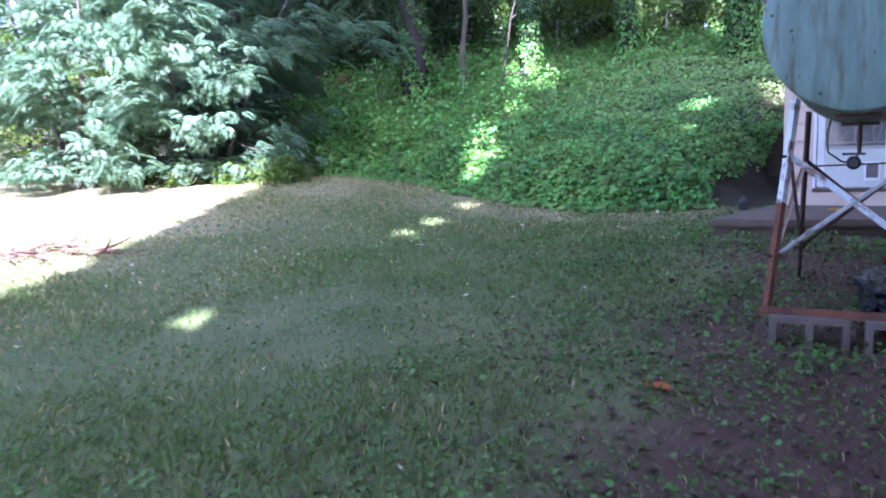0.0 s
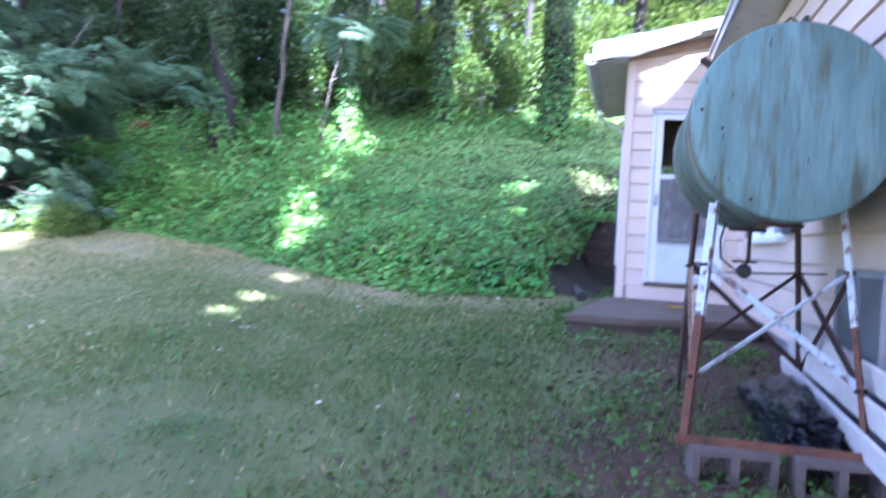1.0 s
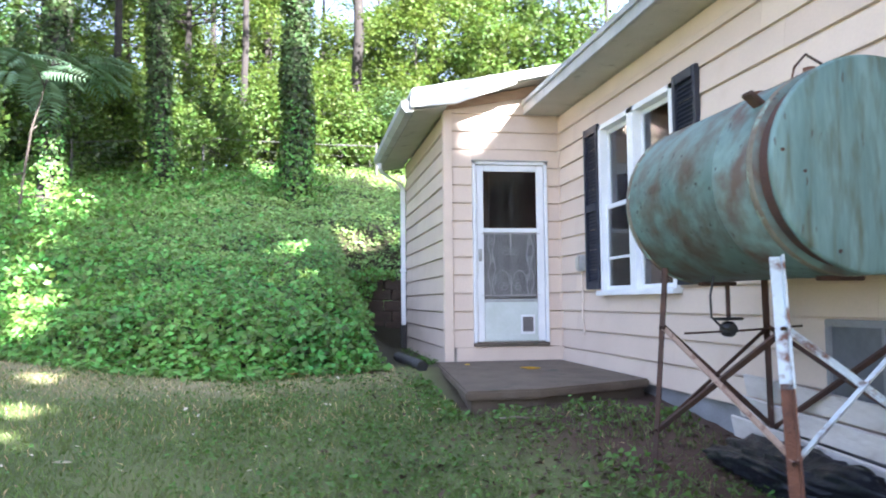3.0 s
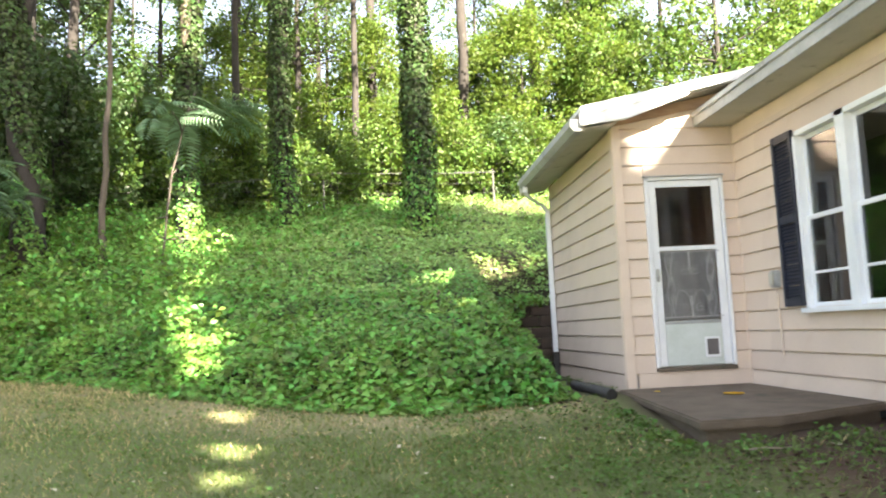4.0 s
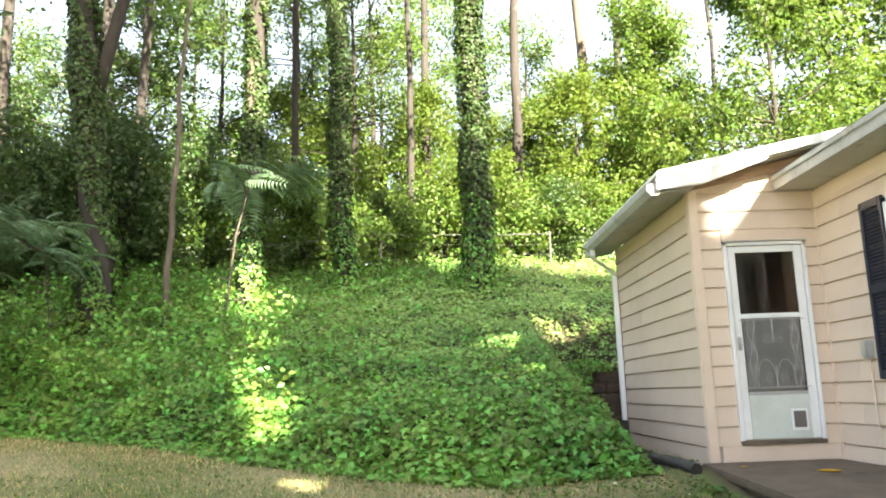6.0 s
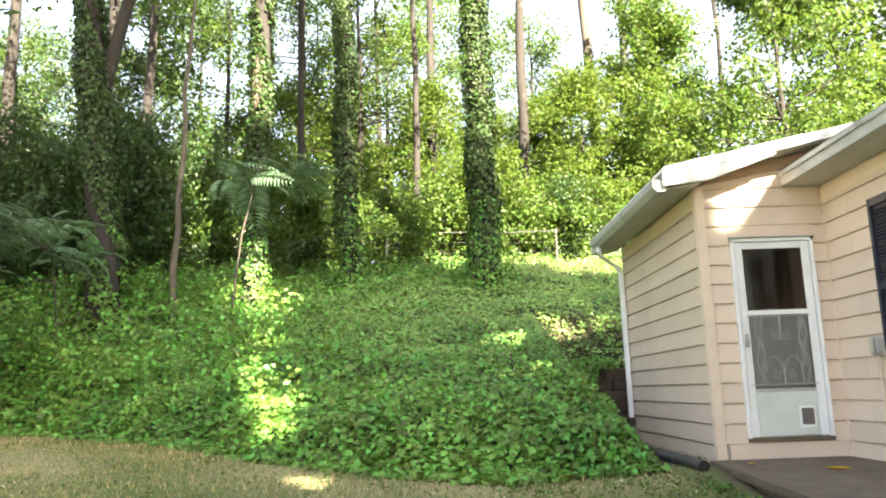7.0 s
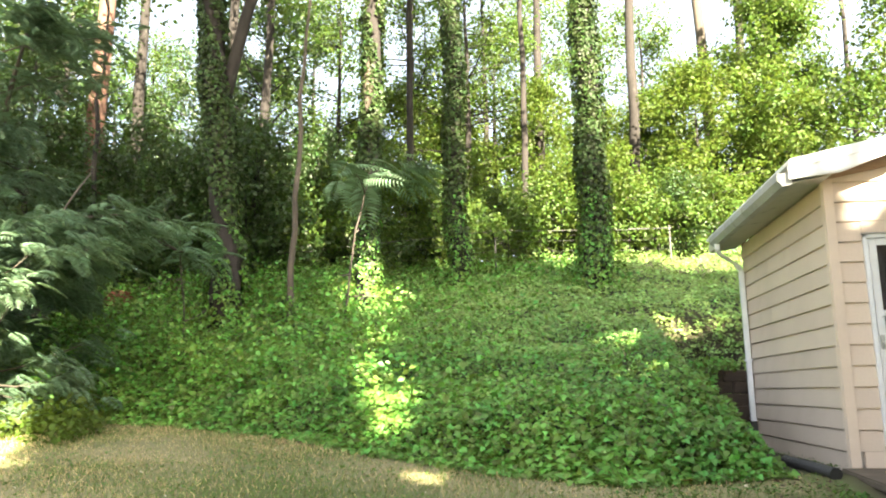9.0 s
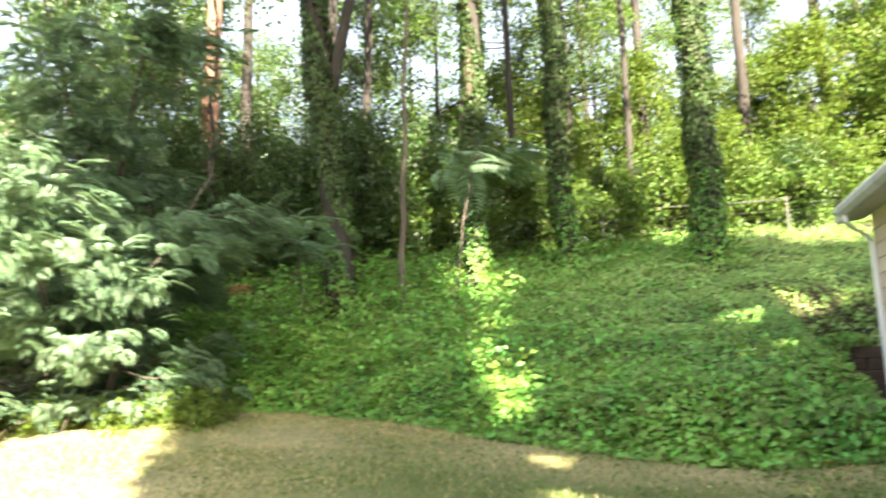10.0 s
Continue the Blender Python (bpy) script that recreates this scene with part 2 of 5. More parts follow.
def build_ground():
    xs, ys = axis(-14, 3, 0.16, 900), axis(-12, 15, 0.16, 900)
    gx, gy = np.meshgrid(xs, ys)
    gz = land(gx, gy)
    rng = np.random.default_rng(3)
    near = (np.abs(gx) < 16) & (np.abs(gy) < 18)
    gz = gz + near * (rng.random(gx.shape) - 0.5) * 0.018
    nx, ny = len(xs), len(ys)
    verts = np.stack([gx, gy, gz], -1).reshape(-1, 3)
    i = np.arange(nx * ny).reshape(ny, nx)
    faces = np.stack([i[:-1, :-1], i[:-1, 1:], i[1:, 1:], i[1:, :-1]], -1).reshape(-1, 4)
    me = mesh_from("ground", verts.tolist(), faces.tolist())
    # bare soil by the house, dry grass along the foot of the bank, sun glare on the left lawn, leaf mould on the bank
    foot = np.interp(gx, FOOT_X, FOOT_Y)
    wob = np.array([noise.noise((x * 0.8, y * 0.8, 0)) for x, y in zip(gx.ravel(), gy.ravel())]).reshape(gx.shape)
    soil = np.clip((gx + 0.4 + 0.6 * wob) / 0.6, 0, 1) * np.clip((-2.2 - gy) / 0.5, 0, 1) + np.clip((gx + 0.42 + 0.2 * wob) / 0.25, 0, 1) * (gy > -2.7) * (gy < 5)
    soil = np.clip(soil, 0, 1)
    mould = np.clip((gy - foot + 0.05) / 0.25, 0, 1)
    straw_glare = np.clip(1 - np.abs(gy - foot + 0.55 + 0.4 * wob) / np.interp(gx, [-9, -5, -2, -1], [3.4, 1.6, 0.7, 0.4]), 0, 1) * (gx < -0.6)
    # the sunlit left lawn: its glare is put into the pale ground colour
    straw_glare = np.maximum(straw_glare, 0.85 * np.clip((-5.5 - gx + 0.8 * wob) / 1.6, 0, 1) * (gx > -30) * (mould < 0.5))
    att = me.color_attributes.new("cover", "FLOAT_COLOR", "POINT")
    att.data.foreach_set("color", np.stack([soil, straw_glare * (0.6 + 0.5 * wob), mould, np.ones_like(soil)], -1).reshape(-1).astype(np.float32))
    m = mat("turf_and_soil", (0.075, 0.1, 0.03), (0.13, 0.14, 0.05), 0.95, scale=1.3, fine=26, bump=0.6)
    n, l = m.node_tree.nodes, m.node_tree.links
    p = n["Principled BSDF"]
    a = n.new("ShaderNodeAttribute")
    a.attribute_name = "cover"
    sep = n.new("ShaderNodeSeparateColor")
    l.new(a.outputs["Color"], sep.inputs["Color"])
    col = p.inputs["Base Color"].links[0].from_socket
    for ch, c0, c1 in (("Green", (0.6, 0.48, 0.3), (0.2, 0.17, 0.08)), ("Red", (0.085, 0.046, 0.03), (0.02, 0.013, 0.009)), ("Blue", (0.05, 0.045, 0.02), (0.025, 0.022, 0.012))):
        t = n.new("ShaderNodeTexNoise")
        t.inputs["Scale"].default_value, t.inputs["Detail"].default_value = 9.0, 8.0
        k = n.new("ShaderNodeMix")
        k.data_type = "RGBA"
        k.inputs[6].default_value, k.inputs[7].default_value = (*c0, 1), (*c1, 1)
        spread_range = n.new("ShaderNodeMapRange")
        spread_range.inputs["From Min"].default_value, spread_range.inputs["From Max"].default_value = 0.36, 0.64
        l.new(t.outputs["Fac"], spread_range.inputs["Value"])
        l.new(spread_range.outputs["Result"], k.inputs[0])
        k2 = n.new("ShaderNodeMix")
        k2.data_type = "RGBA"
        l.new(sep.outputs[ch], k2.inputs[0])
        l.new(col, k2.inputs[6])
        l.new(k.outputs[2], k2.inputs[7])
        col = k2.outputs[2]
    l.new(col, p.inputs["Base Color"])
    o = obj("ground", me, m, smooth=True)
    tagged(o, "sloping lawn with bare soil, dry grass, sun-paled left part and wooded bank", "ground", kind="structure")


build_ground()

# ---- house ----
WX, EX = 1.33, 0.90            # face of the long wall, edge of its eave
COURSE, Z0 = 0.2045, -0.013    # siding exposure, foot of the lowest course
WIN = (-2.95, -1.33, 0.80, 2.44)
DOOR = (0.295, 1.168, 0.245, 2.30)


def board_mesh(length, height=0.222, thick=0.033):
    """A lap board along +x, its face towards -y, its foot at z 0; its rebated top leaves a shadow gap under the next board."""
    b, lip = 0.003, 0.191
    prof = [(-thick + b, 0), (-thick, b * 2), (-0.016, lip - b), (-0.016 + b, lip), (-0.003, lip), (-0.003, height), (0, height), (0, 0)]
    n = len(prof)
    v = [(x, y, z) for x in (0, length) for y, z in prof]
    f = [(k, n + k, n + (k + 1) % n, (k + 1) % n) for k in range(n)] + [tuple(range(n)), tuple(range(2 * n - 1, n - 1, -1))]
    return mesh_from("siding_board", v, f)


BOARDS = {}


def siding(parent, origin, turn, runs, lengths=3.66):
    """Lap boards on a wall: runs are (z of the foot, from, to) along the wall."""
    for k, (z, a, b) in enumerate(runs):
        cuts = [a] + [c for c in (a + (0.4 + 0.37 * (k % 3)) * lengths + j * lengths for j in range(-1, 8)) if a + 0.35 < c < b - 0.35] + [b]
        for c0, c1 in zip(cuts, cuts[1:]):
            ln = round(c1 - c0 - 0.002, 3)
            if ln not in BOARDS:
                BOARDS[ln] = board_mesh(ln)
            o = obj("siding_board", BOARDS[ln], M_SIDING, parent)
            o.matrix_local = Matrix.Translation(origin) @ Matrix.Rotation(turn, 4, "Z") @ Matrix.Translation((c0, 0, z))


def build_house():
    # long wall, facing -x; built in pieces round the window opening
    wall = empty("wall_main", "long peach lap-sided house wall with one double window", "wall", kind="structure")
    y0, y1 = -13.5, 3.5
    w0, w1, wz0, wz1 = WIN
    bm = bmesh.new()
    xa, xb = WX + 0.022, WX + 0.16
    for d in ((y0, w0, -0.015, 2.9), (w1, y1, -0.015, 2.9), (w0, w1, -0.015, wz0), (w0, w1, wz1, 2.9)):
        box(bm, xa, d[0], d[2], xb, d[1], d[3])
    part("sheathing", bm, M_INNER, wall)
    found = boxed(xa + 0.02, y0, -1.6, xb + 0.05, y1 + 0.1, -0.02)
    tagged(part("foundation_wall", found, M_FOUND), "grey painted block foundation under the siding", "foundation", kind="structure")
    runs = []
    for k in range(14):
        z = Z0 + k * COURSE
        if z + 0.1 > wz0 and z < wz1 - 0.02:
            runs += [(z, -w0 + 0.02, -y0), (z, 0.02, -w1 - 0.02)]
        else:
            runs.append((z, 0.02, -y0))
    siding(wall, (WX + 0.022, 0, 0), -math.pi / 2, runs)
    part("corner_strip", boxed(WX - 0.016, -0.036, -0.015, WX + 0.02, 0.0, 2.84), M_TRIM, wall)
    part("frieze_board", boxed(WX - 0.008, y0, 2.70, WX + 0.02, -0.031, 2.83), M_TRIM, wall)
    # other walls that close the house
    other = empty("wall_rear", "peach house walls on the unseen sides", "wall", kind="structure")
    bm = bmesh.new()
    box(bm, xb, y0, -1.6, 9.3, y0 + 0.14, 2.9)
    box(bm, 9.16, y0 + 0.14, -1.6, 9.3, 4.6, 2.9)
    box(bm, xb, 4.46, -1.6, 9.16, 4.6, 2.9)
    box(bm, xa, 3.5, -0.6, xb, 4.6, 2.9)
    part("panel", bm, M_TRIM, other)
    fl = part("floor", boxed(xb + 0.055, y0 + 0.15, -0.2, 9.15, 4.45, -0.02), M_DARKWOOD)
    tagged(fl, "dark wooden floor inside the house", "floor", kind="structure")
    ce = part("ceiling", boxed(xb, y0 + 0.15, 2.72, 9.15, 4.45, 2.78), M_INNER)
    tagged(ce, "plain pale ceiling inside the house", "ceiling", kind="structure")
    inner = part("wall_inner", boxed(4.6, y0 + 0.16, -0.02, 4.7, 4.44, 2.7), M_INNER)
    tagged(inner, "plain plaster wall inside the house", "wall", kind="structure")
    # main roof
    roof = empty("roof_main", "dark shingled gable roof with a weathered grey eave", "roof", kind="structure")
    ridge_x, ridge_z, ez = 5.3, 4.42, 2.97
    for sx in (1, -1):
        bm = bmesh.new()
        e = EX if sx == 1 else 2 * ridge_x - EX
        vs = [bm.verts.new((x, y, z + dz)) for dz in (0, 0.05) for x, y, z in ((e, y0 - 0.3, ez), (e, 0.0 if sx == 1 else 4.9, ez), (ridge_x, 4.9, ridge_z), (ridge_x, y0 - 0.3, ridge_z))]
        if sx == 1:
            for v in vs:
                if abs(v.co.y) < 0.01:
                    v.co.y = -0.055
        bm.faces.new(vs[:4]), bm.faces.new(vs[4:])
        for k in range(4):
            bm.faces.new((vs[k], vs[(k + 1) % 4], vs[4 + (k + 1) % 4], vs[4 + k]))
        bmesh.ops.recalc_face_normals(bm, faces=bm.faces)
        part("shingle_slope", bm, M_SHINGLE, roof)
    part("fascia", boxed(EX, y0 - 0.3, 2.85, EX + 0.025, -0.05, 2.966), M_ALU, roof, "weathered grey fascia with flaking paint")
    part("drip_edge", boxed(EX - 0.02, y0 - 0.3, 2.95, EX - 0.002, -0.05, 3.005), M_ALU, roof)
    part("soffit", boxed(EX + 0.027, y0 - 0.3, 2.855, WX + 0.02, -0.05, 2.872), M_SOFFIT, roof, "stained grey soffit boards")
    part("eave_end", boxed(EX + 0.003, -0.048, 2.85, WX - 0.02, -0.026, 3.0), M_ALU, roof)
    gable = bmesh.new()
    for yy in (y0, 4.5):
        vs = [gable.verts.new((x, yy + d, z)) for d in (0.0, 0.1) for x, z in ((WX + 0.1, 2.9), (9.2, 2.9), (ridge_x, 4.38))]
        gable.faces.new(vs[:3][::-1]), gable.faces.new(vs[3:])
        for k in range(3):
            gable.faces.new((vs[k], vs[(k + 1) % 3], vs[3 + (k + 1) % 3], vs[3 + k]))
    part("gable_end", gable, M_TRIM, roof)

    # porch addition: front wall with the door, side wall
    front = empty("wall_front", "peach lap-sided front wall of the porch room", "wall", kind="structure")
    d0, d1, dz0, dz1 = DOOR
    bm = bmesh.new()
    for a, b, c, d in ((0.02, d0 + 0.02, 0.0, 2.9), (d1 - 0.02, WX + 0.02, 0.0, 2.9), (d0 + 0.02, d1 - 0.02, 0.0, dz0 + 0.02), (d0 + 0.02, d1 - 0.02, dz1 - 0.02, 2.9)):
        box(bm, a, 0.002, c, b, 0.12, d)
    part("sheathing", bm, M_INNER, front)
    runs = []
    for k in range(1, 14):
        z = Z0 + k * COURSE
        if z + 0.19 > dz0 and z < dz1 - 0.02:
            runs += [(z, 0.064, d0 - 0.001), (z, d1 + 0.001, WX - 0.013)]
        else:
            runs.append((z, 0.064, WX - 0.013))
    runs.append((dz1 + 0.016, d0 - 0.001, d1 + 0.001))
    runs += [(Z0 + 14 * COURSE, 0.064, WX - 0.013), (Z0 + 15 * COURSE, 1.1, WX - 0.013)]
    siding(front, (0, 0, 0), 0.0, runs, 9)
    part("sill_board", boxed(0.1, -0.03, 0.0, WX - 0.018, 0.0, dz0 - 0.045), M_TRIM, front, "plain peach board under the door")
    part("corner_board", boxed(-0.034, -0.042, -0.03, 0.062, 0.0, 2.9), M_TRIM, front)
    side = empty("wall_side", "beige lap-sided side wall of the porch room", "wall", kind="structure")
    part("sheathing", boxed(0.0, 0.122, -0.25, 0.12, 3.5, 2.84), M_INNER, side)
    siding(side, (0.0, 3.5, 0), -math.pi / 2, [(Z0 + k * COURSE, 0.0, 3.5 - 0.07) for k in range(14)], 9)
    part("corner_board", boxed(-0.038, 0.001, -0.03, -0.001, 0.068, 2.9), M_TRIM, side)
    part("footing", boxed(-0.012, 0.0, -0.5, 0.1, 3.5, -0.02), M_CONCRETE, side, "mossy concrete footing")
    rear = empty("wall_back", "peach rear wall of the porch room with a window opening", "wall", kind="structure")
    bm = bmesh.new()
    for a, b, c, d in ((0.0, 0.5, -0.3, 2.9), (1.1, WX + 0.02, -0.3, 2.9), (0.5, 1.1, -0.3, 1.2), (0.5, 1.1, 2.0, 2.9)):
        box(bm, a, 3.5, c, b, 3.6, d)
    part("panel", bm, M_DARKWOOD, rear)
    pf = part("floor_porch", boxed(0.122, 0.122, 0.1, WX, 3.498, 0.2), M_DARKWOOD)
    tagged(pf, "dark floor of the porch room", "floor", kind="structure")
    lining = bmesh.new()
    box(lining, 0.121, 0.13, 0.2, 0.135, 3.49, 2.75)
    box(lining, WX - 0.02, 0.13, 0.2, WX - 0.004, 3.49, 2.75)
    pl = part("wall_lining", lining, M_DARKWOOD)
    tagged(pl, "brown wood panelling inside the porch room", "wall", kind="structure")
    # its roof, rising towards the house
    proof = empty("roof_porch", "white sheet roof of the porch room with gutter", "roof", kind="structure")

    def slab(x0, z0, x1, z1, ya, yb, t):
        bm = bmesh.new()
        vs = [bm.verts.new(c) for c in ((x0, ya, z0), (x1, ya, z1), (x1, yb, z1), (x0, yb, z0), (x0, ya, z0 + t), (x1, ya, z1 + t), (x1, yb, z1 + t), (x0, yb, z0 + t))]
        for f in ((3, 2, 1, 0), (4, 5, 6, 7), (0, 1, 5, 4), (1, 2, 6, 5), (2, 3, 7, 6), (3, 0, 4, 7)):
            bm.faces.new([vs[k] for k in f])
        bmesh.ops.bevel(bm, geom=bm.edges[:], offset=0.006, segments=1, affect="EDGES")
        return bm
    part("roof_sheet", slab(-0.44, 2.975, 2.2, 3.50, -0.34, 3.85, 0.045), M_ROOFMETAL, proof)
    part("roof_deck", slab(-0.40, 2.915, 2.2, 3.435, -0.30, 3.82, 0.055), M_SOFFIT, proof)
    wrap = bmesh.new()
    vs = [wrap.verts.new((x, y, z)) for y in (-0.352, -0.304) for x, z in ((-0.44, 2.825), (0.05, 2.88), (0.75, 3.13), (0.75, 3.17), (-0.44, 2.97))]
    wrap.faces.new(vs[:5]), wrap.faces.new(vs[5:][::-1])
    for k in range(5):
        wrap.faces.new((vs[k], vs[(k + 1) % 5], vs[5 + (k + 1) % 5], vs[5 + k]))
    bmesh.ops.recalc_face_normals(wrap, faces=wrap.faces)
    bmesh.ops.bevel(wrap, geom=wrap.edges[:], offset=0.008, segments=2, affect="EDGES")
    part("rake_return", wrap, M_ROOFMETAL, proof, "white metal wrapped round the eave corner")
    part("rake_trim", slab(-0.43, 2.925, 1.75, 3.365, -0.362, -0.305, 0.105), M_ROOFMETAL, proof, "bent white metal rake cap")
    tri = bmesh.new()
    vs = [tri.verts.new((x, y, z)) for y in (-0.052, -0.034) for x, z in ((-0.03, 2.875), (WX - 0.015, 3.12), (WX - 0.015, 3.25), (-0.03, 2.98))]
    tri.faces.new(vs[:4]), tri.faces.new(vs[4:][::-1])
    for k in range(4):
        tri.faces.new((vs[k], vs[(k + 1) % 4], vs[4 + (k + 1) % 4], vs[4 + k]))
    bmesh.ops.recalc_face_normals(tri, faces=tri.faces)
    part("fascia", tri, M_FASCIA, proof, "brown board below the roof edge")
    part("eave_fascia", boxed(-0.418, -0.30, 2.80, -0.398, 3.82, 2.93), M_SOFFIT, proof)
    part("soffit", slab(-0.396, 2.80, -0.028, 2.86, -0.30, 3.82, 0.012), M_SOFFIT, proof, "aged greenish white soffit")
    gut = bmesh.new()
    prof = [(-0.42, 2.90), (-0.42, 2.80), (-0.49, 2.79), (-0.53, 2.84), (-0.53, 2.905), (-0.545, 2.905), (-0.545, 2.83), (-0.495, 2.775), (-0.408, 2.785), (-0.408, 2.90)]
    rings = [[gut.verts.new((x + 0.0, y, z)) for x, z in prof] for y in (-0.29, 3.12)]
    for k in range(len(prof)):
        gut.faces.new((rings[0][k], rings[0][(k + 1) % len(prof)], rings[1][(k + 1) % len(prof)], rings[1][k]))
    gut.faces.new(rings[0]), gut.faces.new(rings[1][::-1])
    for ya in (-0.298, 3.121):
        cap = [gut.verts.new((x, ya + dy, z)) for dy in (0, 0.007) for x, z in ((-0.408, 2.905), (-0.408, 2.785), (-0.495, 2.775), (-0.545, 2.83), (-0.545, 2.905))]
        gut.faces.new(cap[:5]), gut.faces.new(cap[5:][::-1])
        for k in range(5):
            gut.faces.new((cap[k], cap[(k + 1) % 5], cap[5 + (k + 1) % 5], cap[5 + k]))
    bmesh.ops.recalc_face_normals(gut, faces=gut.faces)
    gutter = part("gutter", gut, M_ALU, proof, "dull white metal gutter")
    spout = empty("downspout", "white metal downspout ending in a black pipe", "downspout")

    def square_pipe(path, w, d):
        bm = bmesh.new()
        rings = []
        for i, p in enumerate(path):
            p = Vector(p)
            rings.append([bm.verts.new(p + Vector((sx * w / 2, sy * d / 2, 0))) for sx, sy in ((-1, -1), (1, -1), (1, 1), (-1, 1))])
        for r0, r1 in zip(rings, rings[1:]):
            for k in range(4):
                bm.faces.new((r0[k], r0[(k + 1) % 4], r1[(k + 1) % 4], r1[k]))
        bmesh.ops.recalc_face_normals(bm, faces=bm.faces)
        bmesh.ops.bevel(bm, geom=[e for e in bm.edges if len(e.link_faces) == 2], offset=0.008, segments=2, affect="EDGES")
        return bm
    part("outlet", square_pipe([(-0.48, 2.95, 2.79), (-0.48, 2.95, 2.70), (-0.43, 3.03, 2.65), (-0.15, 3.36, 2.55), (-0.075, 3.43, 2.47), (-0.075, 3.43, 2.40)], 0.06, 0.075), M_WHITE, spout)
    part("pipe", square_pipe([(-0.075, 3.43, 2.42), (-0.075, 3.43, 0.33)], 0.066, 0.082), M_WHITE, spout)
    part("bracket", boxed(-0.12, 3.375, 1.18, -0.03, 3.485, 1.21), M_WHITE, spout)
    part("foot_pipe", square_pipe([(-0.075, 3.43, 0.36), (-0.075, 3.43, -0.02), (-0.12, 3.35, -0.06)], 0.085, 0.1), M_BLACK, spout, "black plastic foot pipe")


build_house()


M_GRILLE = mat("dull_grey_grille_metal", (0.52, 0.52, 0.53), (0.36, 0.36, 0.37), 0.5, 0.1, scale=8, fine=60, bump=0.1)
M_FLAP = mat("smoked_flap_plastic", (0.14, 0.13, 0.13), (0.1, 0.09, 0.09), 0.4, scale=6, fine=40, bump=0.05)


def build_door():
    d0, d1, z0, z1 = DOOR
    door = empty("storm_door", "white aluminium storm door with scrolled grille and pet flap, closed", "door", ((d0 + d1) / 2, 0, z0))
    door["kind"] = "structure"
    door.name = "door_1"
    off = Matrix.Translation((-(d0 + d1) / 2, 0, -z0))

    def add(name, bm, m, parent=door, label=""):
        if parent == door:
            bm.transform(off)
        return part(name, bm, m, parent, label)
    y = -0.055
    for a in ((d0, z0, d0 + 0.035, z1), (d1 - 0.035, z0, d1, z1), (d0, z1 - 0.035, d1, z1)):
        add("casing", boxed(a[0], y, a[1], a[2], 0.03, a[3]), M_WHITE)
    add("drip_cap", boxed(d0 - 0.015, y - 0.02, z1 + 0.001, d1 + 0.015, 0.0, z1 + 0.014), M_ALU)
    s0, s1 = d0 + 0.04, d1 - 0.04
    yd0, yd1 = -0.03, 0.0
    for a, b in ((s0, s0 + 0.085), (s1 - 0.085, s1)):
        add("stile", boxed(a, yd0, z0 + 0.01, b, yd1, z1 - 0.04, bevel=0.008), M_WHITE)
    g0, g1 = s0 + 0.086, s1 - 0.086
    for za, zb in ((z1 - 0.11, z1 - 0.04), (1.49, 1.54)):
        add("rail", boxed(g0, yd0 + 0.002, za, g1, yd1, zb, bevel=0.006), M_WHITE)
    add("kick_panel", boxed(g0, yd0 + 0.006, z0 + 0.012, g1, yd1, 0.70, bevel=0.006), M_KICK, label="scuffed white kick panel")
    add("rail", boxed(g0, yd0 + 0.003, 0.701, g1, yd1, 0.735, bevel=0.004), M_ALU)
    add("upper_pane", boxed(g0, -0.017, 1.541, g1, -0.012, z1 - 0.111, bevel=0), M_DOORGLASS)
    add("lower_pane", boxed(g0, -0.017, 0.736, g1, -0.012, 1.489, bevel=0), M_DOORGLASS)
    add("threshold", boxed(d0, -0.06, z0 - 0.04, d1, 0.05, z0 - 0.002), M_CONCRETE, label="worn dark threshold")
    # scrolled grille over the lower pane
    gm, yg = (g0 + g1) / 2, -0.034
    for zz in (0.775, 1.475):
        add("grille_rail", tubed([(g0 - 0.03, yg, zz), (g1 + 0.03, yg, zz)], 0.005, 8), M_GRILLE)
    for x in (g0 + 0.06, g0 + 0.11, g1 - 0.11, g1 - 0.06):
        k = 1 if x < gm else -1
        add("grille_bar", tubed([(x + k * 0.018 * math.sin(i * 0.9 + x * 40), yg, 0.775 + 0.7 * i / 14) for i in range(15)], 0.004, 6), M_GRILLE)
    add("grille_bar", tubed([(gm, yg, 1.475), (gm, yg, 1.23)], [0.009, 0.005], 8), M_GRILLE)
    add("grille_bar", tubed([(gm, yg, 0.775), (gm, yg, 1.0)], [0.009, 0.005], 8), M_GRILLE)
    for k in (-1, 1):
        arch = [(gm + k * (0.015 + 0.085 * (1 - math.cos(i / 12 * math.pi))), yg, 0.9 + 0.16 * math.sin(i / 12 * math.pi)) for i in range(13)]
        add("grille_arch", tubed(arch, 0.004, 6), M_GRILLE)
        for cx, cz, r in ((gm + k * 0.065, 1.27, 0.055), (gm + k * 0.085, 0.87, 0.05), (gm + k * 0.225, 1.38, 0.04), (gm + k * 0.215, 0.98, 0.04), (gm + k * 0.22, 1.18, 0.035)):
            pts = [(cx + k * r * (1 - i / 24) * math.cos(i * 0.45 + 1.2), yg, cz + r * (1 - i / 24) * math.sin(i * 0.45 + 1.2)) for i in range(20)]
            add("grille_scroll", tubed(pts, 0.0035, 6), M_GRILLE)
    add("dusty_screen", boxed(g0 + 0.004, 0.004, 0.74, g1 - 0.004, 0.008, 1.485, bevel=0), M_SCREEN, label="dusty grey insect screen")
    latch = add("latch", boxed(s0 + 0.02, -0.05, 1.16, s0 + 0.06, -0.031, 1.30, bevel=0.006), M_ALU, label="grey metal latch plate")
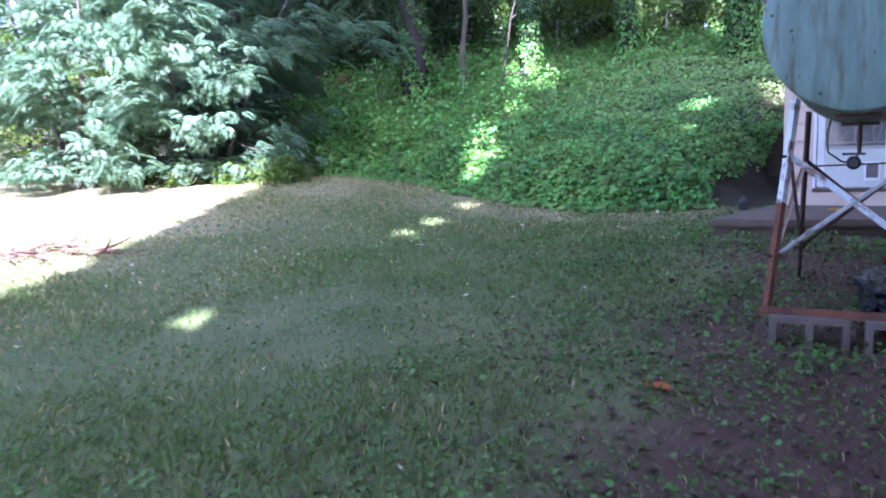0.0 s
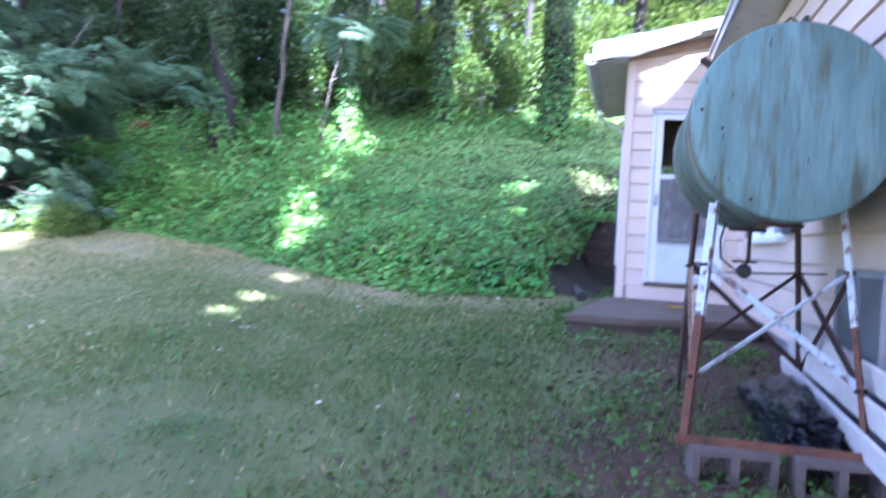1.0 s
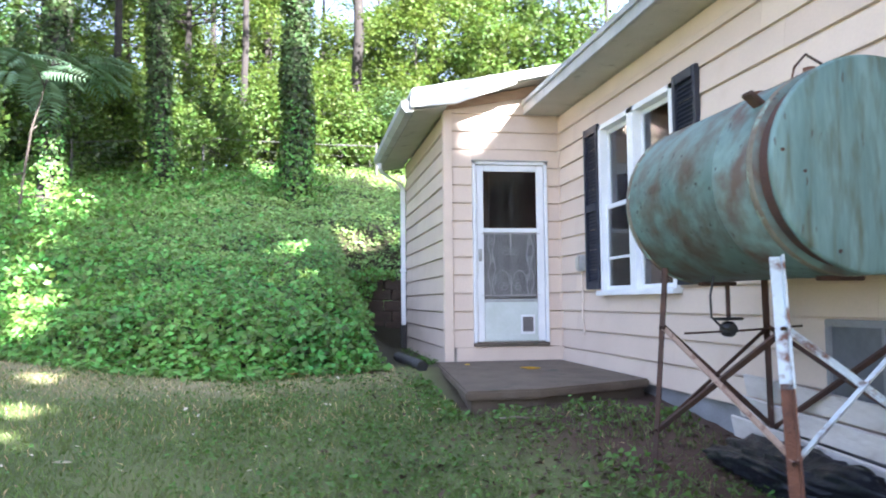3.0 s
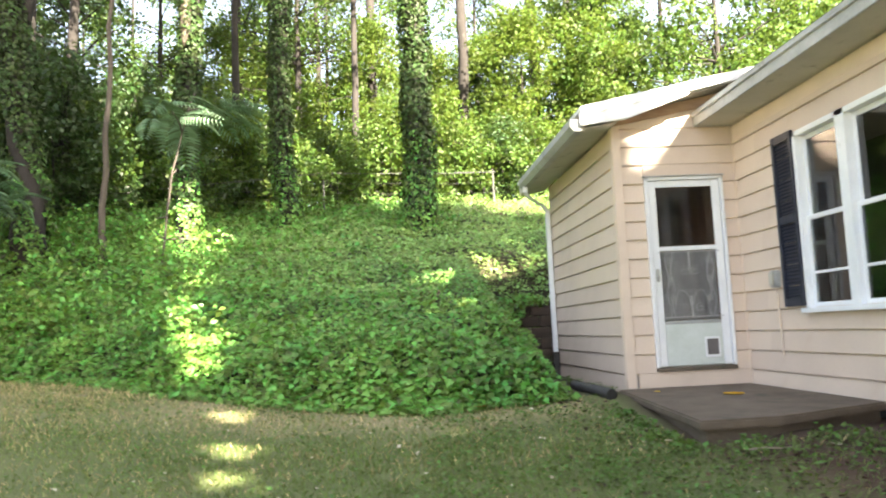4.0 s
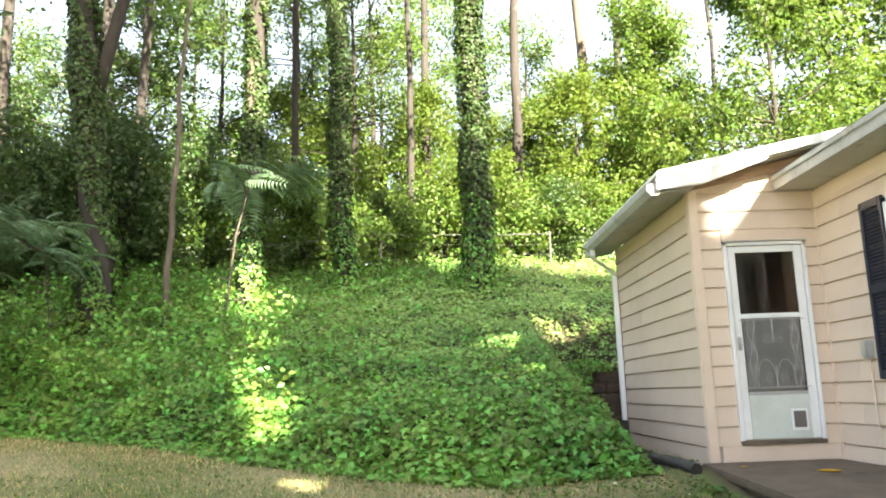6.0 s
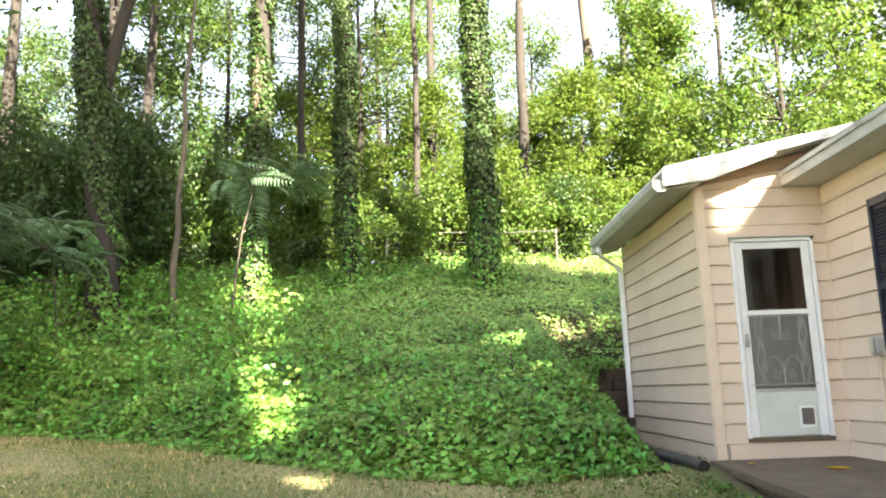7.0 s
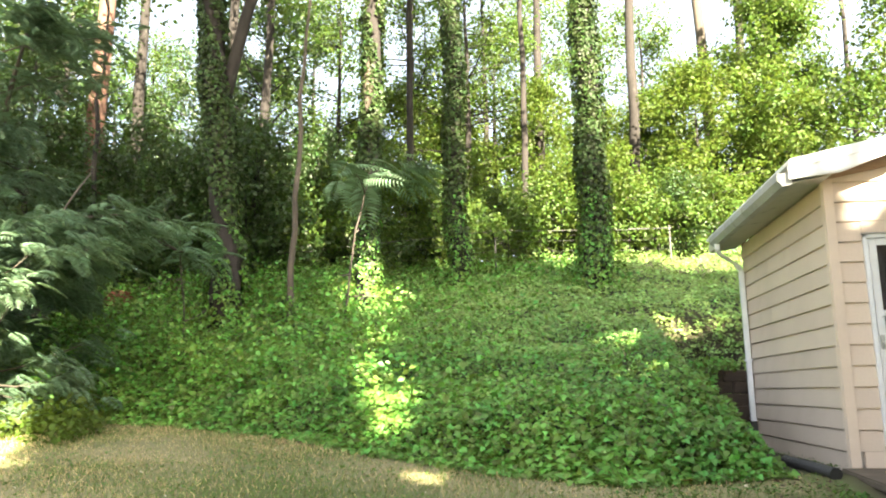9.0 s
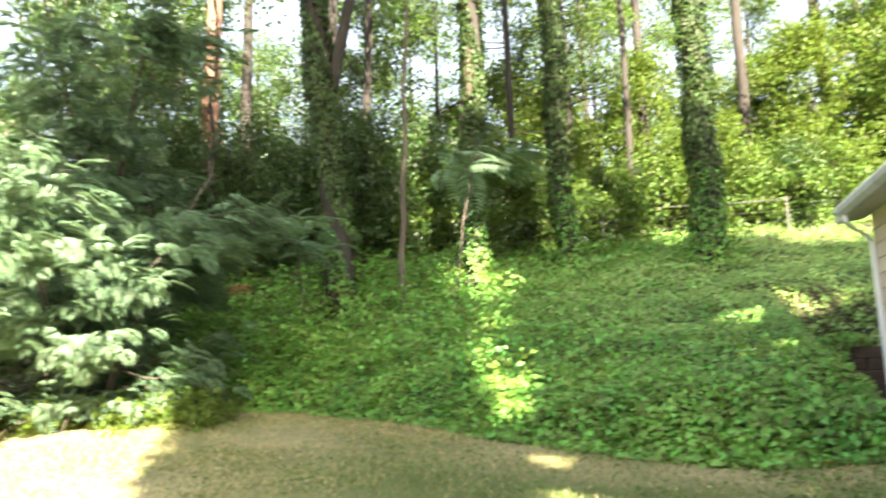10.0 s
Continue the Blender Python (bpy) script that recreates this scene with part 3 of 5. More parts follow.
    bm = tubed([(s0 + 0.04, -0.051, 1.22), (s0 + 0.04, -0.085, 1.22)], 0.014, 10)
    bm.transform(off)
    part("latch_knob", bm, M_ALU, latch)
    flap = add("pet_flap", boxed(0.835, -0.036, 0.335, 1.005, -0.025, 0.555, bevel=0.006), M_WHITE, label="small white pet flap frame")
    for a in ((0.858, 0.365, 0.982, 0.53),):
        bm = boxed(a[0], -0.040, a[1], a[2], -0.0365, a[3])
        bm.transform(off)
        part("flap_door", bm, M_FLAP, flap, "dark smoked flap")


build_door()


def build_window():
    y0, y1, z0, z1 = WIN
    w = empty("window_1", "white double-hung twin window in the long wall", "window", kind="structure")
    x = WX
    fx0, fx1 = x - 0.03, x + 0.14
    mid0, mid1 = -2.22, -2.02
    for a, b, c, d in ((y0, y0 + 0.06, z0, z1), (y1 - 0.06, y1, z0, z1), (mid0 + 0.03, mid1 - 0.03, z0, z1), (y0, y1, z1 - 0.05, z1)):
        part("frame", boxed(fx0, a, c, fx1, b, d), M_WHITE, w)
    part("window_sill", boxed(x - 0.075, y0 - 0.03, z0 - 0.045, fx1, y1 + 0.03, z0 + 0.0), M_WHITE, w)
    for a, b in ((y0 + 0.06, mid0 + 0.03), (mid1 - 0.03, y1 - 0.06)):
        zm = (z0 + z1) / 2
        for xo, c, d in ((0.0, z0 + 0.002, zm + 0.02), (0.032, zm - 0.02, z1 - 0.052)):
            sash = empty("sash", "", "")
            sash.parent = w
            sash.name = "sash"
            for k in ("label", "category"):
                if k in sash:
                    del sash[k]
            xa, xb = x + 0.015 + xo, x + 0.042 + xo
            t = 0.042
            for q in ((a, a + t, c, d), (b - t, b, c, d), (a + t, b - t, c, c + t), (a + t, b - t, d - t, d)):
                part("sash_bar", boxed(xa, q[0] + 0.001, q[2], xb, q[1] - 0.001, q[3]), M_WHITE, sash)
            part("pane", boxed(xa + 0.01, a + t, c + t, xa + 0.014, b - t, d - t, bevel=0), M_GLASS, sash)
            if xo == 0.0:
                part("sash_bar", boxed(xa, a + t, c + 0.3, xb - 0.006, b - t, c + 0.325), M_WHITE, sash)
    # inside: pale curtains to the sides, a drawn shade at the top
    for yc, wd in ((-1.42, 0.2), (-2.86, 0.2), (-2.12, 0.3)):
        bm = bmesh.new()
        n = 28
        rows = [[bm.verts.new((x + 0.2 + 0.025 * math.sin(i * 1.9), yc - wd / 2 + wd * i / n, z)) for i in range(n + 1)] for z in (0.7, 1.6, 2.5)]
        for r0, r1 in zip(rows, rows[1:]):
            for i in range(n):
                bm.faces.new((r0[i], r0[i + 1], r1[i + 1], r1[i]))
        c = part("curtain", bm, M_CURTAIN, smooth=True)
        sol = c.modifiers.new("thick", "SOLIDIFY")
        sol.thickness = 0.004
        tagged(c, "pale hanging curtain behind the window glass", "curtain", group="window curtains")
    shade = part("roller_shade", boxed(x + 0.165, -2.88, 2.16, x + 0.172, -2.24, 2.42, bevel=0.002), M_CURTAIN)
    part("shade_roller", tubed([(x + 0.17, -2.9, 2.43), (x + 0.17, -2.22, 2.43)], 0.018, 10), M_CURTAIN, shade)
    part("hem_bar", boxed(x + 0.162, -2.88, 2.15, x + 0.175, -2.24, 2.165, bevel=0.002), M_WHITE, shade)
    tagged(shade, "white roller shade drawn down a little way", "roller shade")
    # louvred shutters
    for ya, yb in ((-1.325, -0.945), (-3.37, -2.985)):
        s = empty("shutter", "dark navy louvred plastic window shutter", "shutter", (x - 0.002, (ya + yb) / 2, 0.82), group="window shutters")
        hw, h = (yb - ya) / 2, 1.65
        for a, b, c, d in ((-hw, -hw + 0.05, 0, h), (hw - 0.05, hw, 0, h), (-hw + 0.05, hw - 0.05, 0, 0.08), (-hw + 0.05, hw - 0.05, h - 0.08, h), (-hw + 0.05, hw - 0.05, h / 2 - 0.04, h / 2 + 0.04)):
            part("shutter_rail", boxed(-0.042, a, c, -0.001, b, d), M_NAVY, s)
        part("backing", boxed(-0.008, -hw + 0.051, 0.081, -0.001, hw - 0.051, h - 0.081, bevel=0), M_NAVY, s)
        sl = boxed(-0.016, -hw + 0.051, -0.02, 0.016, hw - 0.051, -0.012, bevel=0)
        sl.transform(Matrix.Rotation(radians(-50), 4, "Y"))
        me = bpy.data.meshes.new("slat")
        sl.to_mesh(me)
        sl.free()
        for zz in list(np.arange(0.11, h / 2 - 0.05, 0.034)) + list(np.arange(h / 2 + 0.065, h - 0.09, 0.034)):
            o = obj("slat", me, M_NAVY, s)
            o.location = (-0.024, 0, zz + 0.01)


build_window()


def build_slab():
    s = empty("patio_step", "dark damp concrete step slab in front of the door", "step", (0.5, -1.3, 0.0))
    off = Matrix.Translation((-0.5, 1.3, 0))
    for name, co, za, zb, bev in (("tread", [(-0.14, -0.035), (-0.40, -2.95), (0.2, -2.92), (1.30, -2.4), (1.30, -0.035)], -0.03, 0.042, 0.015),
                                  ("riser", [(-0.08, -0.06), (-0.34, -2.88), (0.2, -2.85), (1.28, -2.33), (1.28, -0.06)], -0.45, -0.031, 0.01)):
        bm = bmesh.new()
        v0 = [bm.verts.new((x, y, za)) for x, y in co]
        v1 = [bm.verts.new((x, y, zb)) for x, y in co]
        bm.faces.new(v0), bm.faces.new(v1[::-1])
        for k in range(len(co)):
            bm.faces.new((v0[k], v1[k], v1[(k + 1) % len(co)], v0[(k + 1) % len(co)]))
        bmesh.ops.recalc_face_normals(bm, faces=bm.faces)
        bmesh.ops.bevel(bm, geom=bm.edges[:], offset=bev, segments=2, affect="EDGES")
        bm.transform(off)
        part(name, bm, M_CONCRETE, s)


build_slab()


def build_retaining_wall():
    """Stacked timber ties that hold the bank behind the porch room."""
    w = empty("retaining_wall", "mossy retaining wall of stacked dark timber ties", "retaining wall", (-0.45, 3.85, -0.1))
    rng = np.random.default_rng(12)
    for k in range(7):
        for j in range(2):
            bm = boxed(-0.36, -0.09, 0, 0.36, 0.09, 0.165, bevel=0.014)
            for v in bm.verts:
                v.co += Vector(rng.normal(size=3) * 0.004)
            o = part("timber_tie", bm, M_TIE, w)
            o.matrix_local = pose(-0.2 + j * 0.73 + 0.12 * (k % 2) - 0.05, 0.02 * k + 0.015 * rng.normal(), k * 0.168, 0, 0, 1.5 * rng.normal())


build_retaining_wall()


# ---- plants ----
RNG = np.random.default_rng(11)
LEAF2 = (np.array([(0, 0, 0), (-0.36, 0.45, 0.1), (0, 1, -0.08), (0.36, 0.45, 0.1)]), [(0, 2, 1), (0, 3, 2)])
IVY = (np.array([(0, -0.05, 0), (-0.48, 0.2, 0.1), (-0.26, 0.6, 0.05), (0, 1, -0.12), (0.26, 0.6, 0.05), (0.48, 0.2, 0.1)]),
       [(0, 3, 2), (0, 2, 1), (0, 4, 3), (0, 5, 4)])
BLADE = (np.array([(-0.035, 0, 0), (0.035, 0, 0), (0.02, 0.12, 0.62), (0, 0.42, 1.0)]), [(0, 1, 2), (0, 2, 3)])


def frond_shape():
    """A feathery twice-cut leaf: pairs of narrow leaflets along a drooping rib, a metre long."""
    v, f = [], []
    for i in range(13):
        s = 0.1 + 0.9 * (i + 0.5) / 13
        z = -0.42 * s * s
        ln = 0.36 * math.sin(math.pi * (0.18 + 0.74 * s)) + 0.04
        for side in (-1, 1):
            k = len(v)
            v += [(0, s, z), (side * ln * 0.5, s + 0.03, z + 0.015), (side * ln, s + 0.1, z - 0.11), (side * ln * 0.5, s + 0.068, z - 0.005)]
            f += [(k, k + 1, k + 2), (k, k + 2, k + 3)]
    return np.array(v), f


FROND = frond_shape()


def unit(v):
    return v / np.maximum(np.linalg.norm(v, axis=1, keepdims=True), 1e-6)


def scatter(name, shape, pos, nrm, size, material, parent=None, droop=0.0, aim=None):
    """One mesh of many leaves: a shape laid at each place, its face along nrm, its tip along aim (or anywhere round it)."""
    tv, tf = shape
    n = len(pos)
    nrm = unit(nrm)
    t = aim if aim is not None else RNG.normal(size=(n, 3))
    if droop:
        t = t + np.array((0, 0, -droop))
    t = unit(t - nrm * np.sum(t * nrm, 1, keepdims=True))
    b = np.cross(t, nrm)
    sz = np.broadcast_to(size, (n,))[:, None, None]
    v = pos[:, None, :] + sz * (tv[None, :, 0:1] * b[:, None, :] + tv[None, :, 1:2] * t[:, None, :] + tv[None, :, 2:3] * nrm[:, None, :])
    v = v.reshape(-1, 3).astype(np.float32)
    f = (np.array(tf)[None] + (np.arange(n) * len(tv))[:, None, None]).reshape(-1, 3)
    me = bpy.data.meshes.new(name)
    me.vertices.add(len(v))
    me.vertices.foreach_set("co", v.ravel())
    me.loops.add(f.size)
    me.loops.foreach_set("vertex_index", f.ravel().astype(np.int32))
    me.polygons.add(len(f))
    me.polygons.foreach_set("loop_start", np.arange(0, f.size, 3, dtype=np.int32))
    me.update(calc_edges=True)
    return obj(name, me, material, parent)


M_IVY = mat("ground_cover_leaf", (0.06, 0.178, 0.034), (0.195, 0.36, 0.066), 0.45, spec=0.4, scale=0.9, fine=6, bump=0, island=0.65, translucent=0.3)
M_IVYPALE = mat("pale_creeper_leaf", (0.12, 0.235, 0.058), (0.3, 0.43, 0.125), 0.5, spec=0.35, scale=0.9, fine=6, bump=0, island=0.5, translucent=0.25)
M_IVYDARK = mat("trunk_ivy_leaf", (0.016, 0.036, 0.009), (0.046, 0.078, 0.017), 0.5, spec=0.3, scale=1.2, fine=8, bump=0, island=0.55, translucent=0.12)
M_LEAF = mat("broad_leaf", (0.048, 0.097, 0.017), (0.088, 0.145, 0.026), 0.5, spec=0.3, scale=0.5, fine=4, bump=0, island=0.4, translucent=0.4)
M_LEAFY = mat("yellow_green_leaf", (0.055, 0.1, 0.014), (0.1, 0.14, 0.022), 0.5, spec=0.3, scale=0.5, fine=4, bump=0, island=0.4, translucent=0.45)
# darker leaf green that carries the shade of the left woods
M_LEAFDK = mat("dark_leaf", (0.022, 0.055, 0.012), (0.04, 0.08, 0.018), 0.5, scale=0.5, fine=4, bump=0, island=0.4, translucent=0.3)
M_MIMOSA = mat("blue_green_feather_leaf", (0.1, 0.19, 0.115), (0.18, 0.28, 0.17), 0.5, scale=0.8, fine=6, bump=0, island=0.45, translucent=0.35)
M_BARK = mat("grey_brown_bark", (0.038, 0.032, 0.028), (0.02, 0.017, 0.015), 0.95, scale=5, fine=30, bump=0.9, stretch=(1, 1, 0.25), c=(0.085, 0.08, 0.07), c_at=0.64)
M_PALEBARK = mat("pale_bark", (0.27, 0.23, 0.18), (0.14, 0.11, 0.085), 0.9, scale=4, fine=25, bump=0.6, stretch=(1, 1, 0.3))
M_STEM = mat("grey_stem_bark", (0.11, 0.09, 0.07), (0.06, 0.048, 0.04), 0.9, scale=4, fine=25, bump=0.4, stretch=(1, 1, 0.3))
M_PINEBARK = mat("reddish_pine_bark", (0.22, 0.12, 0.085), (0.11, 0.065, 0.05), 0.95, scale=5, fine=22, bump=0.9, stretch=(1, 1, 0.3))
M_WEED = mat("weed_leaf", (0.05, 0.115, 0.024), (0.11, 0.19, 0.04), 0.5, spec=0.3, scale=1.5, fine=8, bump=0, island=0.5, translucent=0.25)
M_GRASS = mat("lawn_blade", (0.1, 0.165, 0.036), (0.17, 0.22, 0.07), 0.55, scale=0.6, fine=5, bump=0, island=0.4, translucent=0.25)
M_STRAW = mat("dry_grass_blade", (0.58, 0.45, 0.25), (0.4, 0.31, 0.16), 0.8, scale=1, fine=8, bump=0, island=0.3, translucent=0.15)


def limb(bm, p0, direction, length, r0, r1, bend=0.12, n=7, sides=9, rng=RNG):
    p, d = Vector(p0), Vector(direction).normalized()
    pts = [p.copy()]
    for i in range(n):
        d = (d + Vector(rng.normal(size=3)) * bend).normalized()
        p = p + d * (length / n)
        pts.append(p.copy())
    tube(bm, pts, [r0 + (r1 - r0) * i / n for i in range(n + 1)], sides)
    return pts


def clumps(centres, radii, per, rng=RNG):
    """Leaf places in soft clumps, thicker towards the outside of each, with their outward directions."""
    c = np.repeat(centres, per, 0)
    r = np.repeat(radii, per)[:, None]
    d = unit(rng.normal(size=c.shape))
    pos = c + d * r * (0.45 + 0.6 * rng.random((len(c), 1))) * np.array((1, 1, 0.7))
    return pos, unit(d + rng.normal(size=c.shape) * 0.55 + np.array((0, 0, 0.5)))


def make_tree(name, label, height, trunk_r, crown_from, crown_r, n_clumps, per, leaf, m_leaf, m_bark, seed, lean=(0, 0), clump_r=(0.5, 1.0), top_flat=1.0):
    """A tree at the origin: trunk, limbs, and a crown of leaf clumps on them."""
    rng = np.random.default_rng(seed)
    t = empty(name, label, "tree")
    bm = bmesh.new()
    n = 12
    pts, x, y = [], 0.0, 0.0
    for i in range(n + 1):
        s = i / n
        pts.append(Vector((x + lean[0] * s, y + lean[1] * s, -0.3 + s * (height + 0.3))))
        x += rng.normal() * 0.012 * height / n * 2
        y += rng.normal() * 0.012 * height / n * 2
    rr = [trunk_r * (1.35 if i == 0 else 1.0) * (1 - 0.85 * (i / n)) for i in range(n + 1)]
    tube(bm, pts, rr, 12)
    centres = []
    for k in range(int(n_clumps * 0.45)):
        s = crown_from + (1 - crown_from) * rng.random() ** 0.9
        i = min(int(s * n), n - 1)
        p = pts[i].lerp(pts[i + 1], s * n - i)
        a = rng.random() * 2 * math.pi
        w = math.sin(math.pi * min(0.95, 0.22 + 0.7 * (s - crown_from) / (1 - crown_from)))
        ln = crown_r * w * (0.5 + 0.6 * rng.random())
        tip = limb(bm, p, (math.cos(a), math.sin(a), 0.1 + 0.5 * rng.random()), ln, rr[i] * 0.35, 0.012, 0.13, 5, 6, rng)
        centres += [tip[-1], tip[-2], tip[-3].lerp(tip[-2], 0.3)]
    part("trunk", bm, m_bark, t, smooth=True)
    while len(centres) < n_clumps:
        centres.append(centres[int(rng.random() * len(centres))] + Vector(rng.normal(size=3) * 0.6))
    c = np.array([tuple(p) for p in centres])
    c = c + rng.normal(size=c.shape) * 0.25
    pos, nr = clumps(c, clump_r[0] + (clump_r[1] - clump_r[0]) * rng.random(len(c)), per, rng)
    scatter("crown", LEAF2, pos, nr, leaf * (0.6 + 0.8 * rng.random(len(pos))), m_leaf, t, droop=0.5)
    return t


def build_lawn():
    n = 290000
    x = -11.5 + 13.0 * RNG.random(n)
    y = -10.5 + 14.5 * RNG.random(n)
    foot = np.interp(x, FOOT_X, FOOT_Y)
    ok = (y < foot - 0.02 + 0.12 * RNG.normal(size=n)) & ~((x > -0.4) & (y > -3.0)) & (x < 1.2)
    thin = np.where(y < -2.3, np.clip((x + 0.5) / 0.7, 0, 0.55), np.clip((x + 0.5) / 0.2, 0, 1))
    ok &= RNG.random(n) > thin
    patch = np.array([noise.noise((a * 0.55, b * 0.55, 3.0)) for a, b in zip(x, y)])
    ok &= RNG.random(n) > np.clip(0.15 - patch * 0.8, 0, 0.6)
    x, y, patch, foot = x[ok], y[ok], patch[ok], foot[ok]
    near_edge = np.clip(1 - (foot - y) / np.interp(x, [-9, -5, -2, -1], [4.0, 2.4, 1.0, 0.5]), 0, 1)
    # more pale blades left of x -5.5 put sun glare into the lawn colour
    dry = RNG.random(len(x)) < np.where((y < -3.0) & (x > -3.5), 0.04, 0.13) + 0.25 * np.clip(-patch, 0, 0.5) + 0.34 * np.maximum(near_edge, 0.8 * np.clip((-5.5 - x) / 1.6, 0, 1))
    for sel, name, m, lab in ((~dry, "lawn_grass", M_GRASS, "short uneven green lawn grass"), (dry, "dry_grass", M_STRAW, "dry pale grass along the bank, added on the left lawn to look sunlit")):
        px, py = x[sel], y[sel]
        pos = np.stack([px, py, land(px, py) - 0.008], -1)
        lean = RNG.normal(size=(len(px), 3)) * 0.5
        nrm = unit(lean + np.array((0, 0, 1.0)))
        h = (0.03 + 0.038 * RNG.random(len(px))) * (1 + 0.5 * np.clip(patch[sel], -0.5, 1))
        o = scatter(name, BLADE, pos, nrm, h, m)
        tagged(o, lab, "grass", kind="stuff")
    # low broad weeds, thick over the soil by the house
    n = 30000
    x = np.concatenate([-2.3 + 3.5 * RNG.random(n), -9 + 8 * RNG.random(n)])
    y = np.concatenate([-10 + 9.0 * RNG.random(n), -10 + 11 * RNG.random(n)])
    patch = np.array([noise.noise((a * 1.3, b * 1.3, 7.0)) for a, b in zip(x, y)])
    foot = np.interp(x, FOOT_X, FOOT_Y)
    ok = (patch + 0.25 * RNG.normal(size=len(x)) > np.where(x > -1.2, np.where((x > -0.1) & (y > -4.6), 0.22, -0.2), 0.04)) & (y < foot) & ~((x > -0.45) & (y > -3.0))
    wx, wy = -0.14 + 0.06 * RNG.normal(size=260), 2.6 * RNG.random(260)
    x, y = np.concatenate([x[ok], wx]), np.concatenate([y[ok], wy])
    pos = np.stack([x, y, land(x, y) + 0.01 + 0.05 * RNG.random(len(x))], -1)
    o = scatter("weeds", IVY, pos, unit(RNG.normal(size=(len(x), 3)) * 0.5 + np.array((0, 0, 1.2))), 0.012 + 0.026 * RNG.random(len(x)) ** 1.5, M_WEED)
    tagged(o, "low broad-leaved weeds in the thin lawn", "weeds", kind="stuff")
    # taller tufts round the feet of the stand and beside the step
    spots = ((0.3, -5.5, 0.3), (0.1, -5.0, 0.25), (0.25, -4.4, 0.22), (0.6, -6.3, 0.3), (-0.5, -1.5, 0.1), (-0.5, -2.0, 0.12), (-0.52, -2.5, 0.12), (-0.5, -2.95, 0.14), (-0.1, -3.15, 0.15), (-0.16, 0.9, 0.05), (0.5, -3.1, 0.2), (1.0, -3.3, 0.2), (-0.2, 0.3, 0.06))
    k = 80
    c = np.repeat(np.array(spots), k, 0)
    x, y = c[:, 0] + c[:, 2] * RNG.normal(size=len(c)) * 0.6, c[:, 1] + c[:, 2] * RNG.normal(size=len(c)) * 0.6
    ok = ~((x > -0.42) & (y > -3.0) & (y < 0)) & (x < 1.25)
    x, y, c = x[ok], y[ok], c[ok]
    pos = np.stack([x, y, land(x, y) + 0.4 * c[:, 2] * RNG.random(len(x)) + 0.01], -1)
    o = scatter("weed_tufts", IVY, pos, unit(RNG.normal(size=(len(x), 3)) * 0.6 + np.array((0, -0.3, 1.0))), 0.018 + 0.034 * RNG.random(len(x)), M_WEED)
    tagged(o, "ankle-high weeds round the stand and step", "weeds", kind="stuff")


build_lawn()


def build_bank_cover():
    n = 215000
    x = -14 + 18 * RNG.random(n)
    d = -0.12 + 13.6 * RNG.random(n) ** 1.6
    foot = np.interp(x, FOOT_X, FOOT_Y)
    y = foot + d
    bump = np.array([noise.noise((a * 0.9, b * 0.9, 1.0)) + 0.5 * noise.noise((a * 2.6, b * 2.6, 2.0)) + 0.4 * noise.noise((a * 5.5, b * 5.5, 4.0)) for a, b in zip(x, y)])
    edge = np.interp(y, [0.0, 0.8, 1.6, 3.2], [-0.86, -0.8, -0.74, -0.7]) + 0.16 * bump
    ok = ((x < edge) | (y > 5.0)) & (RNG.random(n) > np.clip((d - 10.5) / 4, 0, 0.6))
    x, y, d, bump = x[ok], y[ok], d[ok], bump[ok]
    rise = np.clip((d + 0.12) / 0.45, 0.12, 1)
    deep = RNG.random(len(x))
    h = rise * np.clip(0.21 + 0.27 * bump, 0.04, 0.6) * (0.3 + 0.7 * deep) + 0.02
    pos = np.stack([x, y + 0.05 * RNG.normal(size=len(x)), land(x, y) + h], -1)
    nrm = unit(RNG.normal(size=(len(x), 3)) * 0.42 + np.array((0, -0.45, 1.0)))
    size = (0.034 + 0.052 * RNG.random(len(x)) ** 1.3 * np.clip(1.1 - 0.5 * bump, 0.6, 1.5)) * np.interp(d, [0.0, 1.6, 3.5], [1.15, 1.08, 0.92])
    aim = RNG.normal(size=(len(x), 3)) + np.array((0, -0.8, -0.5))
    mix_d = 4.2 + 1.4 * RNG.normal(size=len(x)) + 1.2 * bump + 6 * np.clip((-6.5 - x) / 1.5, 0, 1)
    for sel, shape, grow, lab in ((d < mix_d, IVY, 1.0, "dense leafy ivy and creeper covering the bank"), (d >= mix_d, LEAF2, 1.3, "paler small-leaved creeper on the upper bank")):
        o = scatter("bank_ground_cover", shape, pos[sel], nrm[sel], size[sel] * grow, M_IVY if shape is IVY else M_IVYPALE, aim=aim[sel])
        tagged(o, lab, "ground cover", kind="stuff")
    # taller weeds standing out of it, towards the woods
    n = 5200
    x = -13.5 + 13 * RNG.random(n)
    foot = np.interp(x, FOOT_X, FOOT_Y)
    tall = RNG.random(n)
    y = foot + 0.4 + 12 * RNG.random(n)
    ok = (x < -1.0) & ((x < -5.5 + 2 * RNG.normal(size=n)) | (y > 8.5))
    x, y, tall = x[ok], y[ok], tall[ok]
    k = 9
    base = np.stack([x, y, land(x, y)], -1)
    hh = (0.35 + 0.55 * tall) * np.where((y > 8) & (x > -7), 0.5, 1.0)
    pos = np.repeat(base, k, 0) + np.stack([RNG.normal(size=len(x) * k) * 0.1, RNG.normal(size=len(x) * k) * 0.1, np.repeat(hh, k) * (0.3 + 0.7 * RNG.random(len(x) * k))], -1)
    o = scatter("tall_weeds", LEAF2, pos, unit(RNG.normal(size=pos.shape) * 0.6 + np.array((0, -0.2, 0.8))), 0.06 + 0.07 * RNG.random(len(pos)), M_IVY, droop=0.4)
    tagged(o, "knee-high leafy weeds on the upper bank", "weeds", kind="stuff")


